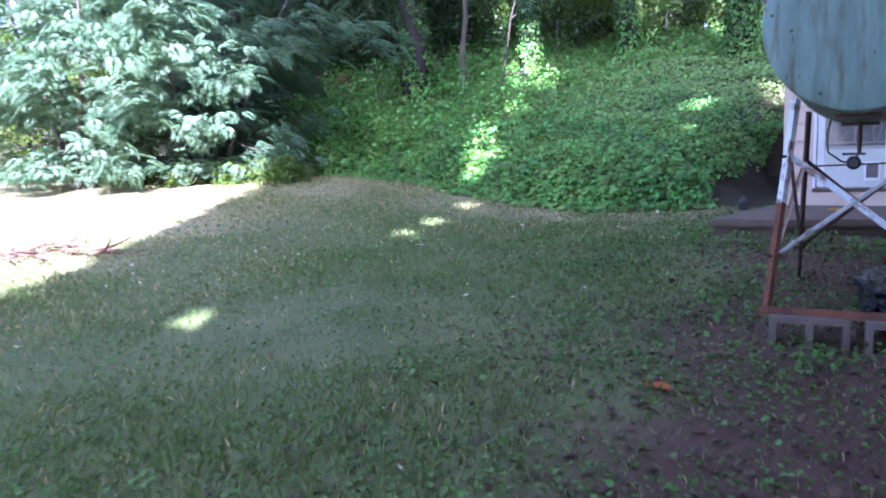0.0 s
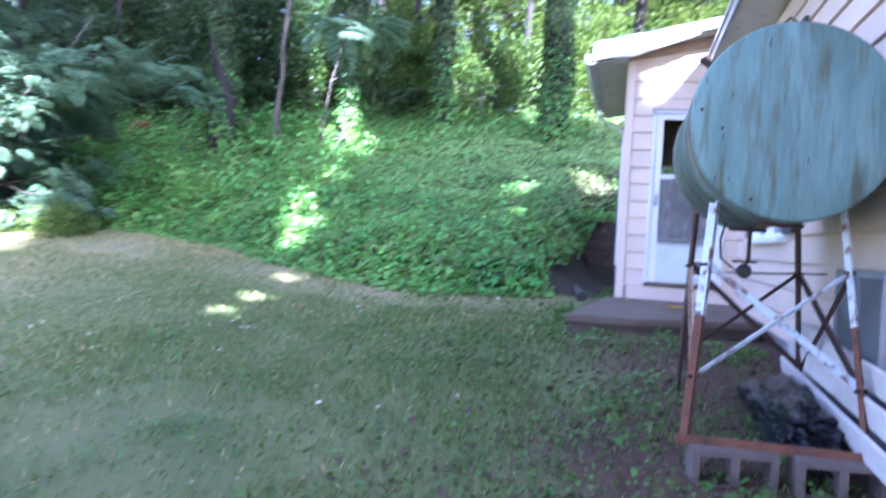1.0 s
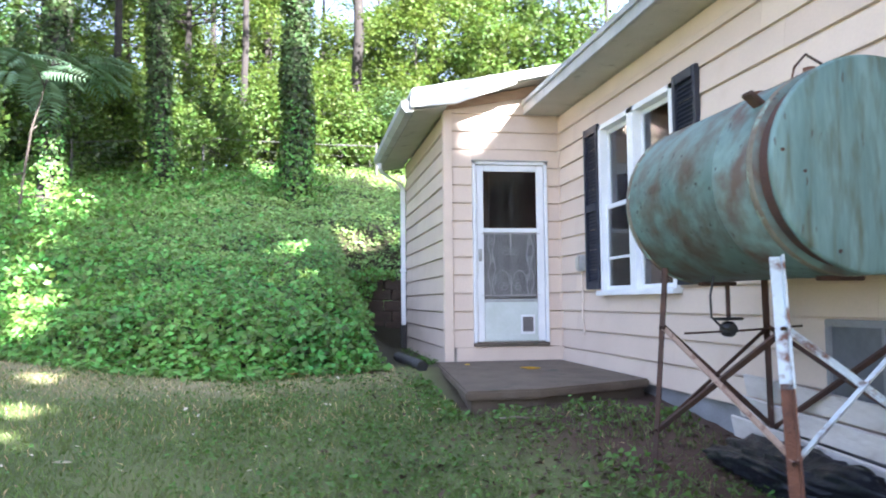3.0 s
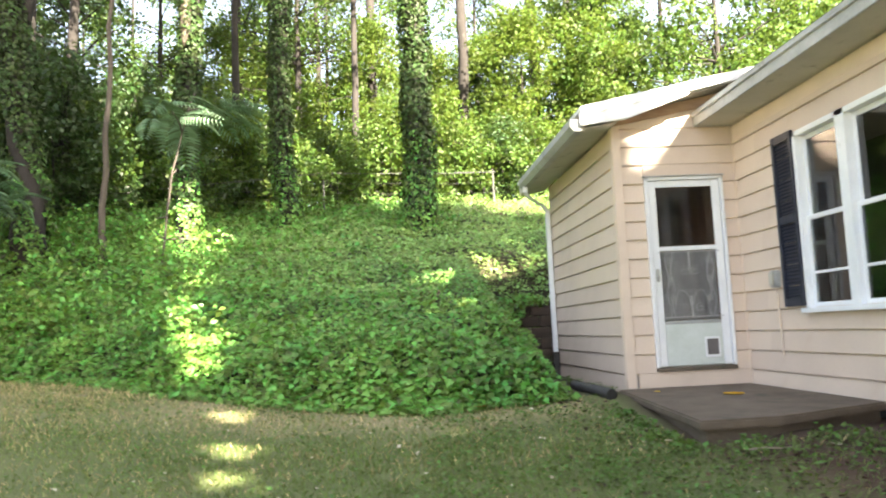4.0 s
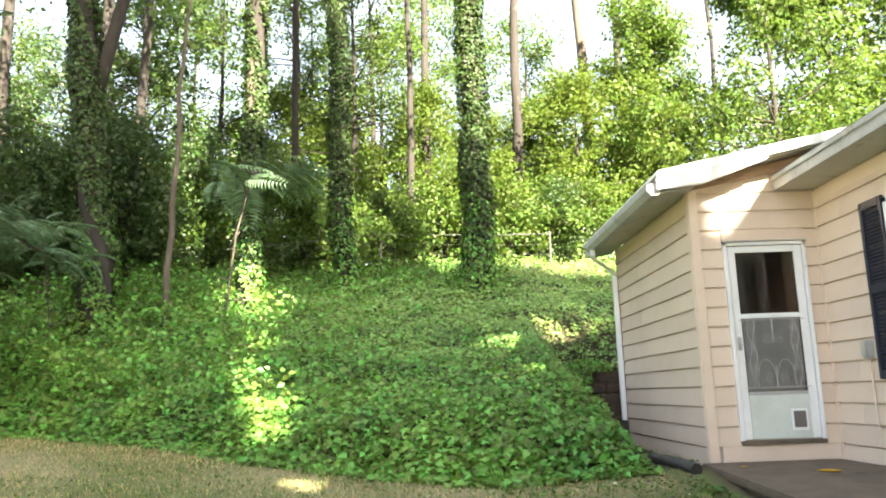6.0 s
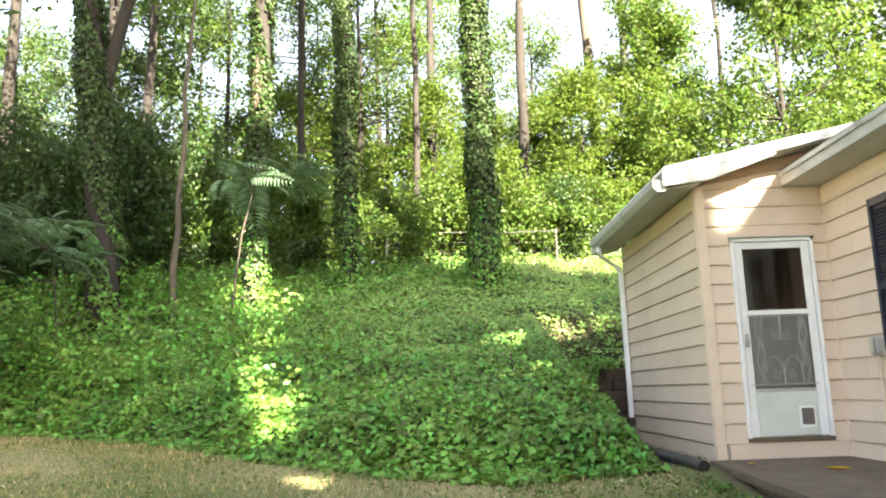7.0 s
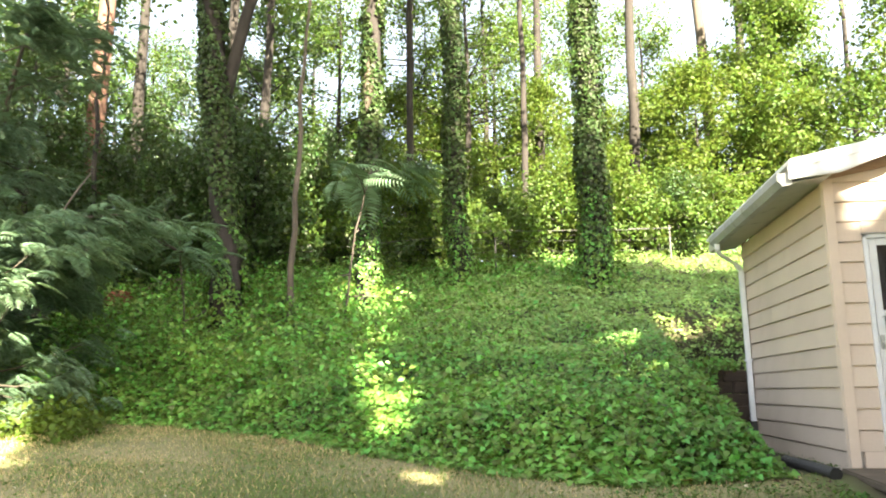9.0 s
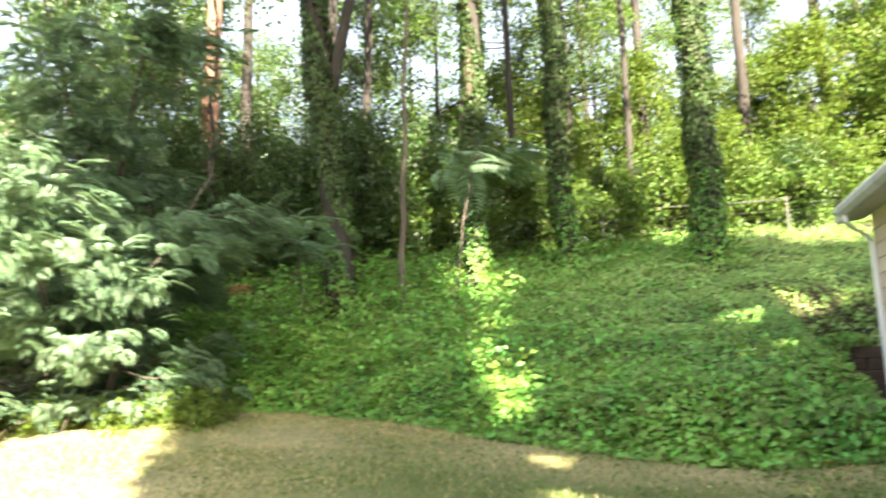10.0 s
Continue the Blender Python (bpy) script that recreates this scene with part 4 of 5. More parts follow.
build_bank_cover()

# creeper hanging over the timber ties
wr = np.random.default_rng(33)
wq = wr.random(900) ** 1.7
wz = wr.random(900)
wpos = np.stack([-1.0 + 0.62 * wq * (0.35 + 0.65 * wz), 3.7 - 0.12 * wr.random(900), 0.25 + 1.0 * wz], -1)
wpos = np.concatenate([wpos, np.stack([-0.95 + 0.8 * wr.random(220), 3.76 + 0.25 * wr.random(220), 1.08 + 0.12 * wr.random(220)], -1)])
o = scatter("hanging_creeper", IVY, wpos, unit(wr.normal(size=wpos.shape) * 0.5 + np.array((0.1, -1.0, 0.5))), 0.035 + 0.05 * wr.random(len(wpos)), M_IVY)
tagged(o, "creeper hanging over the timber retaining wall", "ground cover", kind="stuff")


def ivy_trunk(name, label, x, y, r, height, lean=(0, 0), fork=None, ivy=3600, ivy_to=14.0, seed=1, bark=M_BARK, crown=True, bare=1.05):
    """A tall forest trunk clad in ivy, with a high crown."""
    rng = np.random.default_rng(seed)
    z = land_at(x, y)
    t = empty(name, label, "tree", (x, y, z), group="ivy-clad trees on the bank")
    n = 16
    pts = [Vector((lean[0] * (i / n) + rng.normal() * 0.05, lean[1] * (i / n) + rng.normal() * 0.05, -0.4 + (height + 0.4) * i / n)) for i in range(n + 1)]
    rr = [r * (1.5 if i == 0 else 1.12 if i == 1 else 1.0) * (1 - 0.4 * i / n) for i in range(n + 1)]
    bm = bmesh.new()
    tube(bm, pts, rr, 14)
    tips = []
    if fork:
        zf, dx, dy, fr = fork
        i = int((zf + 0.4) / (height + 0.4) * n)
        q = limb(bm, pts[i], (dx, dy, 1.0), height - zf, fr, fr * 0.4, 0.06, 8, 10, rng)
        tips += q[3:]
    for k in range(16):
        i = n - 1 - int(k * 0.4)
        a = rng.random() * 6.28
        q = limb(bm, pts[i], (math.cos(a), math.sin(a), 0.35), 1.6 + 2.2 * rng.random(), rr[i] * 0.4, 0.02, 0.15, 5, 6, rng)
        tips += q[2:]
    part("trunk", bm, bark, t, smooth=True)
    # ivy up the trunk in ragged sleeves
    s = rng.random(ivy) ** 1.1 * ivy_to
    a = rng.random(ivy) * 2 * math.pi
    zz = [p.z for p in pts]
    cx, cy, cr = np.interp(s, zz, [p.x for p in pts]), np.interp(s, zz, [p.y for p in pts]), np.interp(s, zz, rr)
    fat = 1.0 + 0.35 * np.sin(s * 1.3 + seed) * np.sin(a * 2 + s)
    gone = (np.sin(a * 1.0 + s * 0.9 + seed) + 0.6 * np.sin(s * 2.7 + a * 3)) > bare
    off = cr * 1.02 + 0.015 + 0.11 * rng.random(ivy) * fat + 0.22 * np.exp(-s / 0.35) * rng.random(ivy)
    pos = np.stack([cx + np.cos(a) * off, cy + np.sin(a) * off, s], -1)[~gone]
    out = np.stack([np.cos(a), np.sin(a), np.full(ivy, 0.35)], -1)[~gone]
    pale_low = rng.random(len(pos)) < np.clip(1.0 - pos[:, 2] / 2.6, 0, 0.85)  # share of paler leaves grows towards the ground
    for sel, m, lab in ((~pale_low, M_IVYDARK, ""), (pale_low, M_IVY, "paler ivy leaves towards the foot")):
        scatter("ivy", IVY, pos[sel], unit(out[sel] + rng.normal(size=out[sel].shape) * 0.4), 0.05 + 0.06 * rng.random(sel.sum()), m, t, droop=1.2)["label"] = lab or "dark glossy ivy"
    if crown:
        c = np.array([tuple(p) for p in tips])
        c = np.concatenate([c, c + rng.normal(size=c.shape) * 0.7])
        pos, nr = clumps(c, 0.45 + 0.5 * rng.random(len(c)), 38, rng)
        scatter("crown", LEAF2, pos, nr, 0.1 + 0.1 * rng.random(len(pos)), M_LEAF, t, droop=0.5)
    return t


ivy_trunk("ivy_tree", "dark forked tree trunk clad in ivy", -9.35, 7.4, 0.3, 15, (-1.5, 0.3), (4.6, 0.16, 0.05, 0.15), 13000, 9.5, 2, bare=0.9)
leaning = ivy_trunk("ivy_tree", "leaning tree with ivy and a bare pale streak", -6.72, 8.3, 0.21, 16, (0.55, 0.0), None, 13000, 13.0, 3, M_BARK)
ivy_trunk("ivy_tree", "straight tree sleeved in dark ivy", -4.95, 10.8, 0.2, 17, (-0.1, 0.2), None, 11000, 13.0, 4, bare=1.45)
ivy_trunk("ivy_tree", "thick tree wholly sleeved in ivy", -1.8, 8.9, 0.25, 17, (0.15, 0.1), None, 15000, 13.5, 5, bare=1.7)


bw = bmesh.new()
for i in range(9):
    s_ = i / 8
    zb = 4.4 + 1.3 * s_
    wb = 0.42 * math.sin(math.pi * (0.08 + 0.84 * s_))
    cxb, rb = 0.55 * (zb + 0.4) / 16.4, 0.30
    for q in (-1, 0, 1):
        ang = -math.pi / 2 - 0.15 + q * wb
        bw.verts.new((cxb + rb * math.cos(ang), rb * math.sin(ang), zb))
bw.verts.ensure_lookup_table()
for i in range(8):
    for q in range(2):
        bw.faces.new([bw.verts[i * 3 + q], bw.verts[i * 3 + q + 1], bw.verts[i * 3 + q + 4], bw.verts[i * 3 + q + 3]])
bmesh.ops.solidify(bw, geom=bw.faces[:], thickness=0.06)
part("bare_wood", bw, M_PALEBARK, leaning, "pale bare wood where bark is gone", smooth=True)


def bare_trunk(name, label, x, y, r, height, lean=(0, 0), bark=M_BARK, seed=1, twigs=4, kind="slim bare forest trunks"):
    rng = np.random.default_rng(seed)
    t = empty(name, label, "tree", (x, y, land_at(x, y)), group=kind)
    n = 12
    pts = [Vector((lean[0] * i / n + rng.normal() * 0.04, lean[1] * i / n + rng.normal() * 0.04, -0.3 + (height + 0.3) * i / n)) for i in range(n + 1)]
    bm = bmesh.new()
    tube(bm, pts, [r * (1.2 if i == 0 else 1) * (1 - 0.7 * i / n) for i in range(n + 1)], 9)
    part("trunk", bm, bark, t, smooth=True)
    for k in range(twigs):
        b = bmesh.new()
        i = n - 2 - k
        a = rng.random() * 6.28
        limb(b, pts[i], (math.cos(a), math.sin(a), 0.5), 0.8 + 1.5 * rng.random(), r * 0.3, 0.01, 0.2, 5, 6, rng)
        part("branch", b, bark, t, smooth=True)
    return t


for k, (x, y, r, h, lx, m, lab) in enumerate((
        (-8.05, 7.3, 0.075, 8.5, 0.3, M_STEM, "thin tree with pale peeling bark"), (0.0, 16.0, 0.2, 20, 0.4, M_BARK, "slim straight tree with grey bark"),
        (2.9, 18.0, 0.24, 20, -0.5, M_STEM, "pale straight trunk above the shrubs"), (8.2, 20.0, 0.11, 22, -0.2, M_BARK, "bare dead pole-like tree"),
        (-14.6, 10.5, 0.3, 20, 0.3, M_PINEBARK, "tall pine with reddish bark"), (-12.2, 13.0, 0.2, 18, 0.8, M_BARK, "leaning tree with grey bark"),
        (-10.8, 12.2, 0.16, 17, 0.9, M_BARK, "slim crooked grey trunk"), (-6.6, 14.0, 0.13, 16, -0.2, M_BARK, "slim tree with grey bark"),
        (-3.4, 15.0, 0.12, 16, 0.2, M_BARK, "slim tree with grey-brown bark"), (-8.6, 16.0, 0.17, 18, 0.3, M_BARK, "grey-barked forest tree trunk"),
        (-13.4, 8.6, 0.08, 9, 0.2, M_BARK, "thin tree with dark bark"), (-2.9, 19.0, 0.2, 20, 0.2, M_BARK, "tall tree with brown bark"),
        (-16.5, 16.0, 0.25, 20, 0.2, M_BARK, "grey-barked forest tree trunk"), (5.4, 24.0, 0.25, 22, 0.3, M_BARK, "grey-barked forest tree trunk"))):
    bare_trunk("slim_tree", lab, x, y, r, h, (lx, 0.1), m, 40 + k, twigs=0 if k == 0 else 4)


# ---- woods behind the bank ----
def place(proto, spots):
    for k, (x, y, s, turn) in enumerate(spots):
        m = Matrix.LocRotScale((x, y, land_at(x, y) - 0.05), Euler((0, 0, turn)), None)
        if k == 0:
            proto.matrix_basis = m @ Matrix.Diagonal((s, s, s, 1))
        else:
            c = copy_thing(proto, m)
            c.scale = (s, s, s * (0.92 + 0.16 * ((k * 37) % 10) / 10))


def spread(n, x0, x1, y0, y1, s0, s1, seed):
    r = np.random.default_rng(seed)
    return [(x0 + (x1 - x0) * ((k + 0.2 + 0.6 * r.random()) / n), y0 + (y1 - y0) * r.random(), s0 + (s1 - s0) * r.random(), r.random() * 6.28) for k in range(n)]


def build_woods():
    shrub = make_tree("bank_shrub", "bright yellow-green leafy shrub at the top of the bank", 2.6, 0.04, 0.12, 1.25, 50, 46, 0.09, M_LEAFY, M_BARK, 61, clump_r=(0.28, 0.5))
    tagged(shrub, category="shrub", group="shrubs at the edge of the woods")
    place(shrub, spread(17, -11, 2.5, 12.8, 15.5, 0.7, 1.25, 62) + [(-18.2, 5.0, 1.3, 0.4), (-20.4, 2.6, 1.5, 1.7), (-19.4, 0.2, 1.2, 2.9), (-17.4, 7.4, 1.4, 4.4), (-22.5, 5.6, 1.8, 5.2)])
    low = make_tree("low_shrub", "dark green shrub under the trees", 1.6, 0.03, 0.1, 1.0, 36, 40, 0.09, M_LEAF, M_BARK, 63, clump_r=(0.25, 0.42))
    tagged(low, category="shrub", group="low shrubs under the trees")
    place(low, spread(24, -17, 2.0, 12.3, 14.8, 0.7, 1.35, 64))
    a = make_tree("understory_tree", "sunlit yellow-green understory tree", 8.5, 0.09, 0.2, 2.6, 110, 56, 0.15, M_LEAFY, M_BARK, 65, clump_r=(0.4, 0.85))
    tagged(a, group="understory trees in the woods")
    place(a, spread(13, -14, 6, 15.5, 22, 0.55, 0.82, 66))
    b = make_tree("forest_tree", "tall green forest tree with a loose crown", 16, 0.2, 0.3, 3.8, 100, 46, 0.16, M_LEAF, M_BARK, 67, clump_r=(0.55, 1.15))
    tagged(b, group="tall trees of the woods")
    place(b, spread(10, -26, 3, 19, 30, 0.6, 0.95, 68) + [(-4.6, 21.5, 0.72, 1.0), (-2.9, 24.5, 0.8, 2.4), (-7.2, 17.5, 0.8, 0.5), (-5.2, 16.8, 0.75, 3.3)])
    # the copies on the left have the shade under the trees in their colour
    c = make_tree("dark_forest_tree", "dark green forest tree, wood shade put into its leaf colour", 12, 0.17, 0.12, 3.2, 125, 46, 0.17, M_LEAFDK, M_BARK, 69, clump_r=(0.5, 1.0))
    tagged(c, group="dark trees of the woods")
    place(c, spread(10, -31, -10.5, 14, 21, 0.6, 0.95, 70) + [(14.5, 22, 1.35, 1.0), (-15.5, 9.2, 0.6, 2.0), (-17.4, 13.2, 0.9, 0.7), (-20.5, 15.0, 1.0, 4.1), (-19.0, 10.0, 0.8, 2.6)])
    d = make_tree("broadleaf_tree", "dense sunlit broadleaf tree behind the house", 10.5, 0.16, 0.08, 3.3, 170, 74, 0.155, M_LEAF, M_BARK, 71, clump_r=(0.5, 0.95))
    tagged(d, group="broadleaf trees behind the house")
    place(d, [(4.4, 16.5, 0.85, 0.3), (8.2, 15.5, 0.9, 2.1), (11.8, 18.5, 1.15, 4.0), (2.0, 21.0, 0.75, 5.0), (6.6, 22.5, 0.85, 1.4), (15.5, 17.0, 1.1, 0.9), (20.0, 21.0, 1.3, 2.9)])
    # bushes added to darken the woods, their shade put into the leaf colour
    e = make_tree("shade_shrub", "tall bush with deep wood shade put into its dark green", 4.2, 0.05, 0.06, 1.7, 70, 52, 0.12, M_LEAFDK, M_BARK, 74, clump_r=(0.35, 0.7))
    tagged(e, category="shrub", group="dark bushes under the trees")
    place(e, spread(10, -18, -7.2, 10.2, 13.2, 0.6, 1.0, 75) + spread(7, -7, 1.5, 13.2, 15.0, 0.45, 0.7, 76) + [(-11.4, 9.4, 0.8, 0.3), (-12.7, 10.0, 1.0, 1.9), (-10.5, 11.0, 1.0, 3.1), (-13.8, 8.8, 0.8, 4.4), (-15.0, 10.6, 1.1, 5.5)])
    # far woods as one mass
    n = 420
    r = np.random.default_rng(72)
    x = -75 + 150 * r.random(n)
    y = 34 + 26 * r.random(n)
    zt = land(x, y) + 1 + 9.0 * r.random(n) ** 0.8
    pos, nr = clumps(np.stack([x, y, zt], -1), 1.3 + 1.4 * r.random(n), 110, r)
    o = scatter("far_woods", LEAF2, pos, nr, 0.35 + 0.3 * r.random(len(pos)), M_LEAF, droop=0.4)
    tagged(o, "hazy mass of far green woods", "woods", kind="stuff")


build_woods()


def build_mimosa(x, y, height, spread_r, n_fronds, name, label, seed, low=0.4, size=(0.3, 0.55), stems=3):
    rng = np.random.default_rng(seed)
    t = empty(name, label, "tree", (x, y, land_at(x, y)))
    ends = []
    for s in range(stems):
        bm, boughs = bmesh.new(), []
        a = s * 2.2 + rng.random()
        pts = limb(bm, (0.15 * math.cos(a), 0.15 * math.sin(a), -0.2), (0.25 * math.cos(a), 0.25 * math.sin(a), 1), height * 0.8, (0.02 if stems > 1 else 0.011) * height / 2, 0.012, 0.08, 9, 9, rng)
        for k in range(17 if stems > 1 else 6):
            i = (1 if stems > 1 else 2) + int(rng.random() * 7)
            b = rng.random() * 6.28
            br = bmesh.new()
            lift = 0.3 - (0.75 * rng.random() if stems > 1 else 0.0)
            q = limb(br, pts[i], (math.cos(b), math.sin(b), lift), spread_r * (0.45 + 0.7 * rng.random()), 0.02, 0.006, 0.15, 6, 5, rng)
            boughs.append(br)
            ends += q[2:]
        stem = part("stem", bm, M_STEM, t, smooth=True)
        for br in boughs:
            part("branch", br, M_STEM, stem, smooth=True)
    e = np.array([tuple(p) for p in ends])
    e = e[e[:, 2] > low]
    weight = 0.15 + rng.random(len(e)) ** 2.5  # some sprays full, some thin
    k = rng.choice(len(e), n_fronds, p=weight / weight.sum())
    pos = e[k] + rng.normal(size=(n_fronds, 3)) * np.array((0.24, 0.24, 0.13))
    pos[:, 2] = np.maximum(pos[:, 2], 0.35)
    out = unit(pos * np.array((1, 1, 0)) + rng.normal(size=pos.shape) * 0.9 * np.array((1, 1, 0.3)))
    scatter("foliage", FROND, pos, unit(np.array((0, 0, 1.0)) + rng.normal(size=pos.shape) * 0.3), size[0] + (size[1] - size[0]) * rng.random(n_fronds), M_MIMOSA, t,
            aim=out + np.stack([np.zeros(n_fronds), np.zeros(n_fronds), -0.15 - 0.9 * rng.random(n_fronds) ** 2], -1))
    return t


build_mimosa(-12.4, 3.2, 6.2, 1.9, 3000, "mimosa_tree", "feathery blue-green mimosa tree in the sun", 81, low=0.1, size=(0.24, 0.5))
build_mimosa(-15.0, 1.6, 7.5, 2.6, 3400, "mimosa_tree", "tall feathery blue-green mimosa tree", 82, low=0.1, size=(0.26, 0.52))
build_mimosa(-15.1, 6.6, 11.0, 2.3, 2600, "mimosa_tree", "shaded feathery mimosa tree at the wood's edge", 85)
build_mimosa(-7.0, 6.7, 4.9, 0.7, 22, "mimosa_sapling", "slender mimosa sapling with drooping fronds", 83, low=2.2, size=(0.6, 0.95), stems=1)
build_mimosa(-9.9, 6.0, 3.0, 0.9, 26, "mimosa_sapling", "slender mimosa sapling in the shade", 84, low=1.6, size=(0.45, 0.7), stems=1)


gr = np.random.default_rng(88)
gx, gy = -15.5 + 6.2 * gr.random(1500), 1.7 + 2.3 * gr.random(1500) ** 0.7
tuft = np.array([noise.noise((a * 1.4, b * 1.4, 9.0)) for a, b in zip(gx, gy)])
gx, gy, tuft = gx[tuft > -0.05], gy[tuft > -0.05], tuft[tuft > -0.05]
gbase = np.repeat(np.stack([gx, gy, land(gx, gy)], -1), 7, 0)
gpos = gbase + np.stack([0.07 * gr.normal(size=len(gbase)), 0.07 * gr.normal(size=len(gbase)), np.repeat(0.25 + 0.7 * tuft, 7) * gr.random(len(gbase))], -1)
o = scatter("sunny_weeds", LEAF2, gpos, unit(gr.normal(size=gpos.shape) * 0.6 + np.array((0, -0.3, 0.8))), 0.06 + 0.08 * gr.random(len(gpos)), M_LEAFY, droop=0.3)
tagged(o, "yellow-green weeds at the foot of the mimosas", "weeds", kind="stuff")


# ---- grove behind the lawn that keeps it in shade ----
# Sunlit spots on wall, roof, bank, lawn and trunk: the gaps in the crowns lie on the sun's way to them.
SUNLIT = ((0.55, 1.2, 3.15, 1.25, 0.6), (-0.3, -0.36, 3.06, 0.05, -0.1), (0.1, -0.36, 3.14, 0.05, -0.1), (0.5, -0.36, 3.18, 0.05, -0.1), (0.9, -0.36, 3.26, 0.05, -0.08), (1.3, -0.36, 3.34, 0.1, -0.08),
          (0.5, -0.02, 2.76, 0.16, 0.0), (0.34, -0.02, 2.62, 0.08, 0.02), (0.24, -0.02, 2.5, -0.06, -0.06), (-1.95, 4.98, 1.93, 0.02, 0.04), (-1.85, 4.4, 1.75, -0.03, 0.02), (-1.75, 3.8, 1.54, -0.02, 0.02), (-1.62, 3.4, 1.45, -0.02, 0.0), (-1.28, 4.63, 1.79, -0.04, 0.0), (-1.1, 5.3, 1.97, 0.0, 0.04), (-0.85, 6.1, 2.17, 0.02, 0.06), (0.02, 6.89, 2.37, 0.08, 0.08), (0.44, 6.21, 2.13, 0.08, 0.08), (-4.1, -0.45, 0.06, 0.08, 0.06),
          (-5.35, 3.0, 1.2, 0.24, 0.42), (-5.0, 1.9, 0.8, 0.2, 0.26), (-4.75, 1.1, 0.5, 0.12, 0.16), (-6.3, 7.45, 2.57, 0.5, 0.55), (-6.75, 8.1, 3.3, 0.4, 0.8),
          (-0.39, 5.97, 2.0, 0.22, 0.16), (-1.85, 2.1, 0.95, 0.2, 0.06), (-3.75, -2.0, -0.1, 0.06, 0.12), (-3.6, -2.9, -0.16, 0.04, 0.08), (-6.45, 7.95, 7.6, 0.36, 0.75),
          (-3.15, -6.5, -0.45, 0.1, 0.06), (-2.26, -7.28, -0.51, 0.05, 0.04), (-5.75, 5.2, 1.75, 0.16, 0.24), (-7.9, 7.3, 5.3, -0.12, 0.12))


def on_grove(x, y, z):
    """Where the sun's ray through a place crosses the plane y = -16."""
    f = y + 16.0
    return x + f * SUN_DIR.x / abs(SUN_DIR.y), z + f * SUN_DIR.z / abs(SUN_DIR.y)


def build_grove():
    rng = np.random.default_rng(90)
    # Unseen trees added to cast shade; the last, narrow one darkens an ivy trunk.
    for k, (x, y, h, r, half) in enumerate(((0.5, -16.8, 27, 0.33, 2.4), (2.6, -16.5, 27, 0.35, 2.4), (5.95, -17.0, 24, 0.3, 2.4), (8.6, -16.4, 23.4, 0.3, 2.4), (12.0, -17.0, 23, 0.3, 2.4), (15.2, -16.6, 22, 0.3, 2.4), (9.35, -17.6, 29, 0.25, 0.45))):
        z = land_at(x, y)
        t = empty("shade_tree", "unseen tall broadleaf tree added to cast shade", "tree", (x, y, z), group="shade trees beyond the lawn")
        bm = bmesh.new()
        pts = limb(bm, (0, 0, -0.3), (0, 0, 1), h - 2, r, 0.06, 0.02, 12, 12, rng)
        for j in range(14):
            i = 2 + int(rng.random() * 10)
            a = rng.random() * 6.28
            limb(bm, pts[i], (math.cos(a), 0.4 * math.sin(a), 0.3), 1.4, 0.05, 0.015, 0.12, 5, 6, rng)
        part("trunk", bm, M_BARK, t, smooth=True)
        n = 9000 if half < 1 else 25000 if h > 25 else 20000
        x_lo, x_hi = (-4.4, 2.2) if k == 0 else (x - half, x + half)
        pos = np.stack([x_lo + (x_hi - x_lo) * rng.random(n), y + 1.4 * rng.normal(size=n) * 0.7, 2.2 + (h + 0.6 - 2.2) * rng.random(n)], -1)
        X, Z = on_grove(pos[:, 0], pos[:, 1], pos[:, 2])
        ok = (X > -0.2 + 0.05 * rng.normal(size=n)) | ((Z > 16.5 + 0.4 * np.sin(X * 3)) & (X > -3.8))
        for gap in SUNLIT:
            gx, gz = on_grove(*gap[:3])
            rx, rz = gap[3] + 0.27, gap[4] + 0.27
            ok &= ((X - gx) / rx) ** 2 + ((Z - gz) / rz) ** 2 > 1
        pos = pos[ok] - np.array((x, y, z))
        scatter("crown", LEAF2, pos, unit(rng.normal(size=pos.shape) + np.array((0.3, -0.6, 0.6))), 0.2 + 0.2 * rng.random(len(pos)), M_LEAF, t, droop=0.4)


build_grove()


# ---- oil tank on its stand ----
M_TANK = mat("green_tank_paint", (0.16, 0.245, 0.222), (0.075, 0.125, 0.112), 0.6, 0.0, scale=3.2, fine=22, bump=0.25, c=(0.085, 0.06, 0.042), c_at=0.43, c_soft=0.24, stretch=(1, 0.9, 1), spots=((0.035, 0.03, 0.026), 24, 0.66))
M_TANKHEAD = mat("streaked_green_tank_paint", (0.165, 0.262, 0.25), (0.08, 0.15, 0.14), 0.6, 0.0, scale=7, fine=34, bump=0.2, stretch=(1.4, 1, 0.25), c=(0.07, 0.09, 0.06), c_at=0.47, c_soft=0.2, spots=((0.05, 0.042, 0.032), 26, 0.68))
M_TANKRIM = mat("rusty_green_rim", (0.2, 0.2, 0.15), (0.12, 0.08, 0.055), 0.75, 0.1, scale=9, fine=50, bump=0.35, c=(0.24, 0.36, 0.3), c_at=0.55)
M_RUST = mat("rust", (0.2, 0.085, 0.045), (0.1, 0.05, 0.035), 0.9, 0.1, scale=9, fine=70, bump=0.5, c=(0.045, 0.03, 0.028), c_at=0.6)
M_PEEL = mat("peeling_white_paint", (0.58, 0.65, 0.7), (0.47, 0.53, 0.56), 0.6, scale=7, fine=40, bump=0.3, c=(0.16, 0.075, 0.045), c_at=0.52)
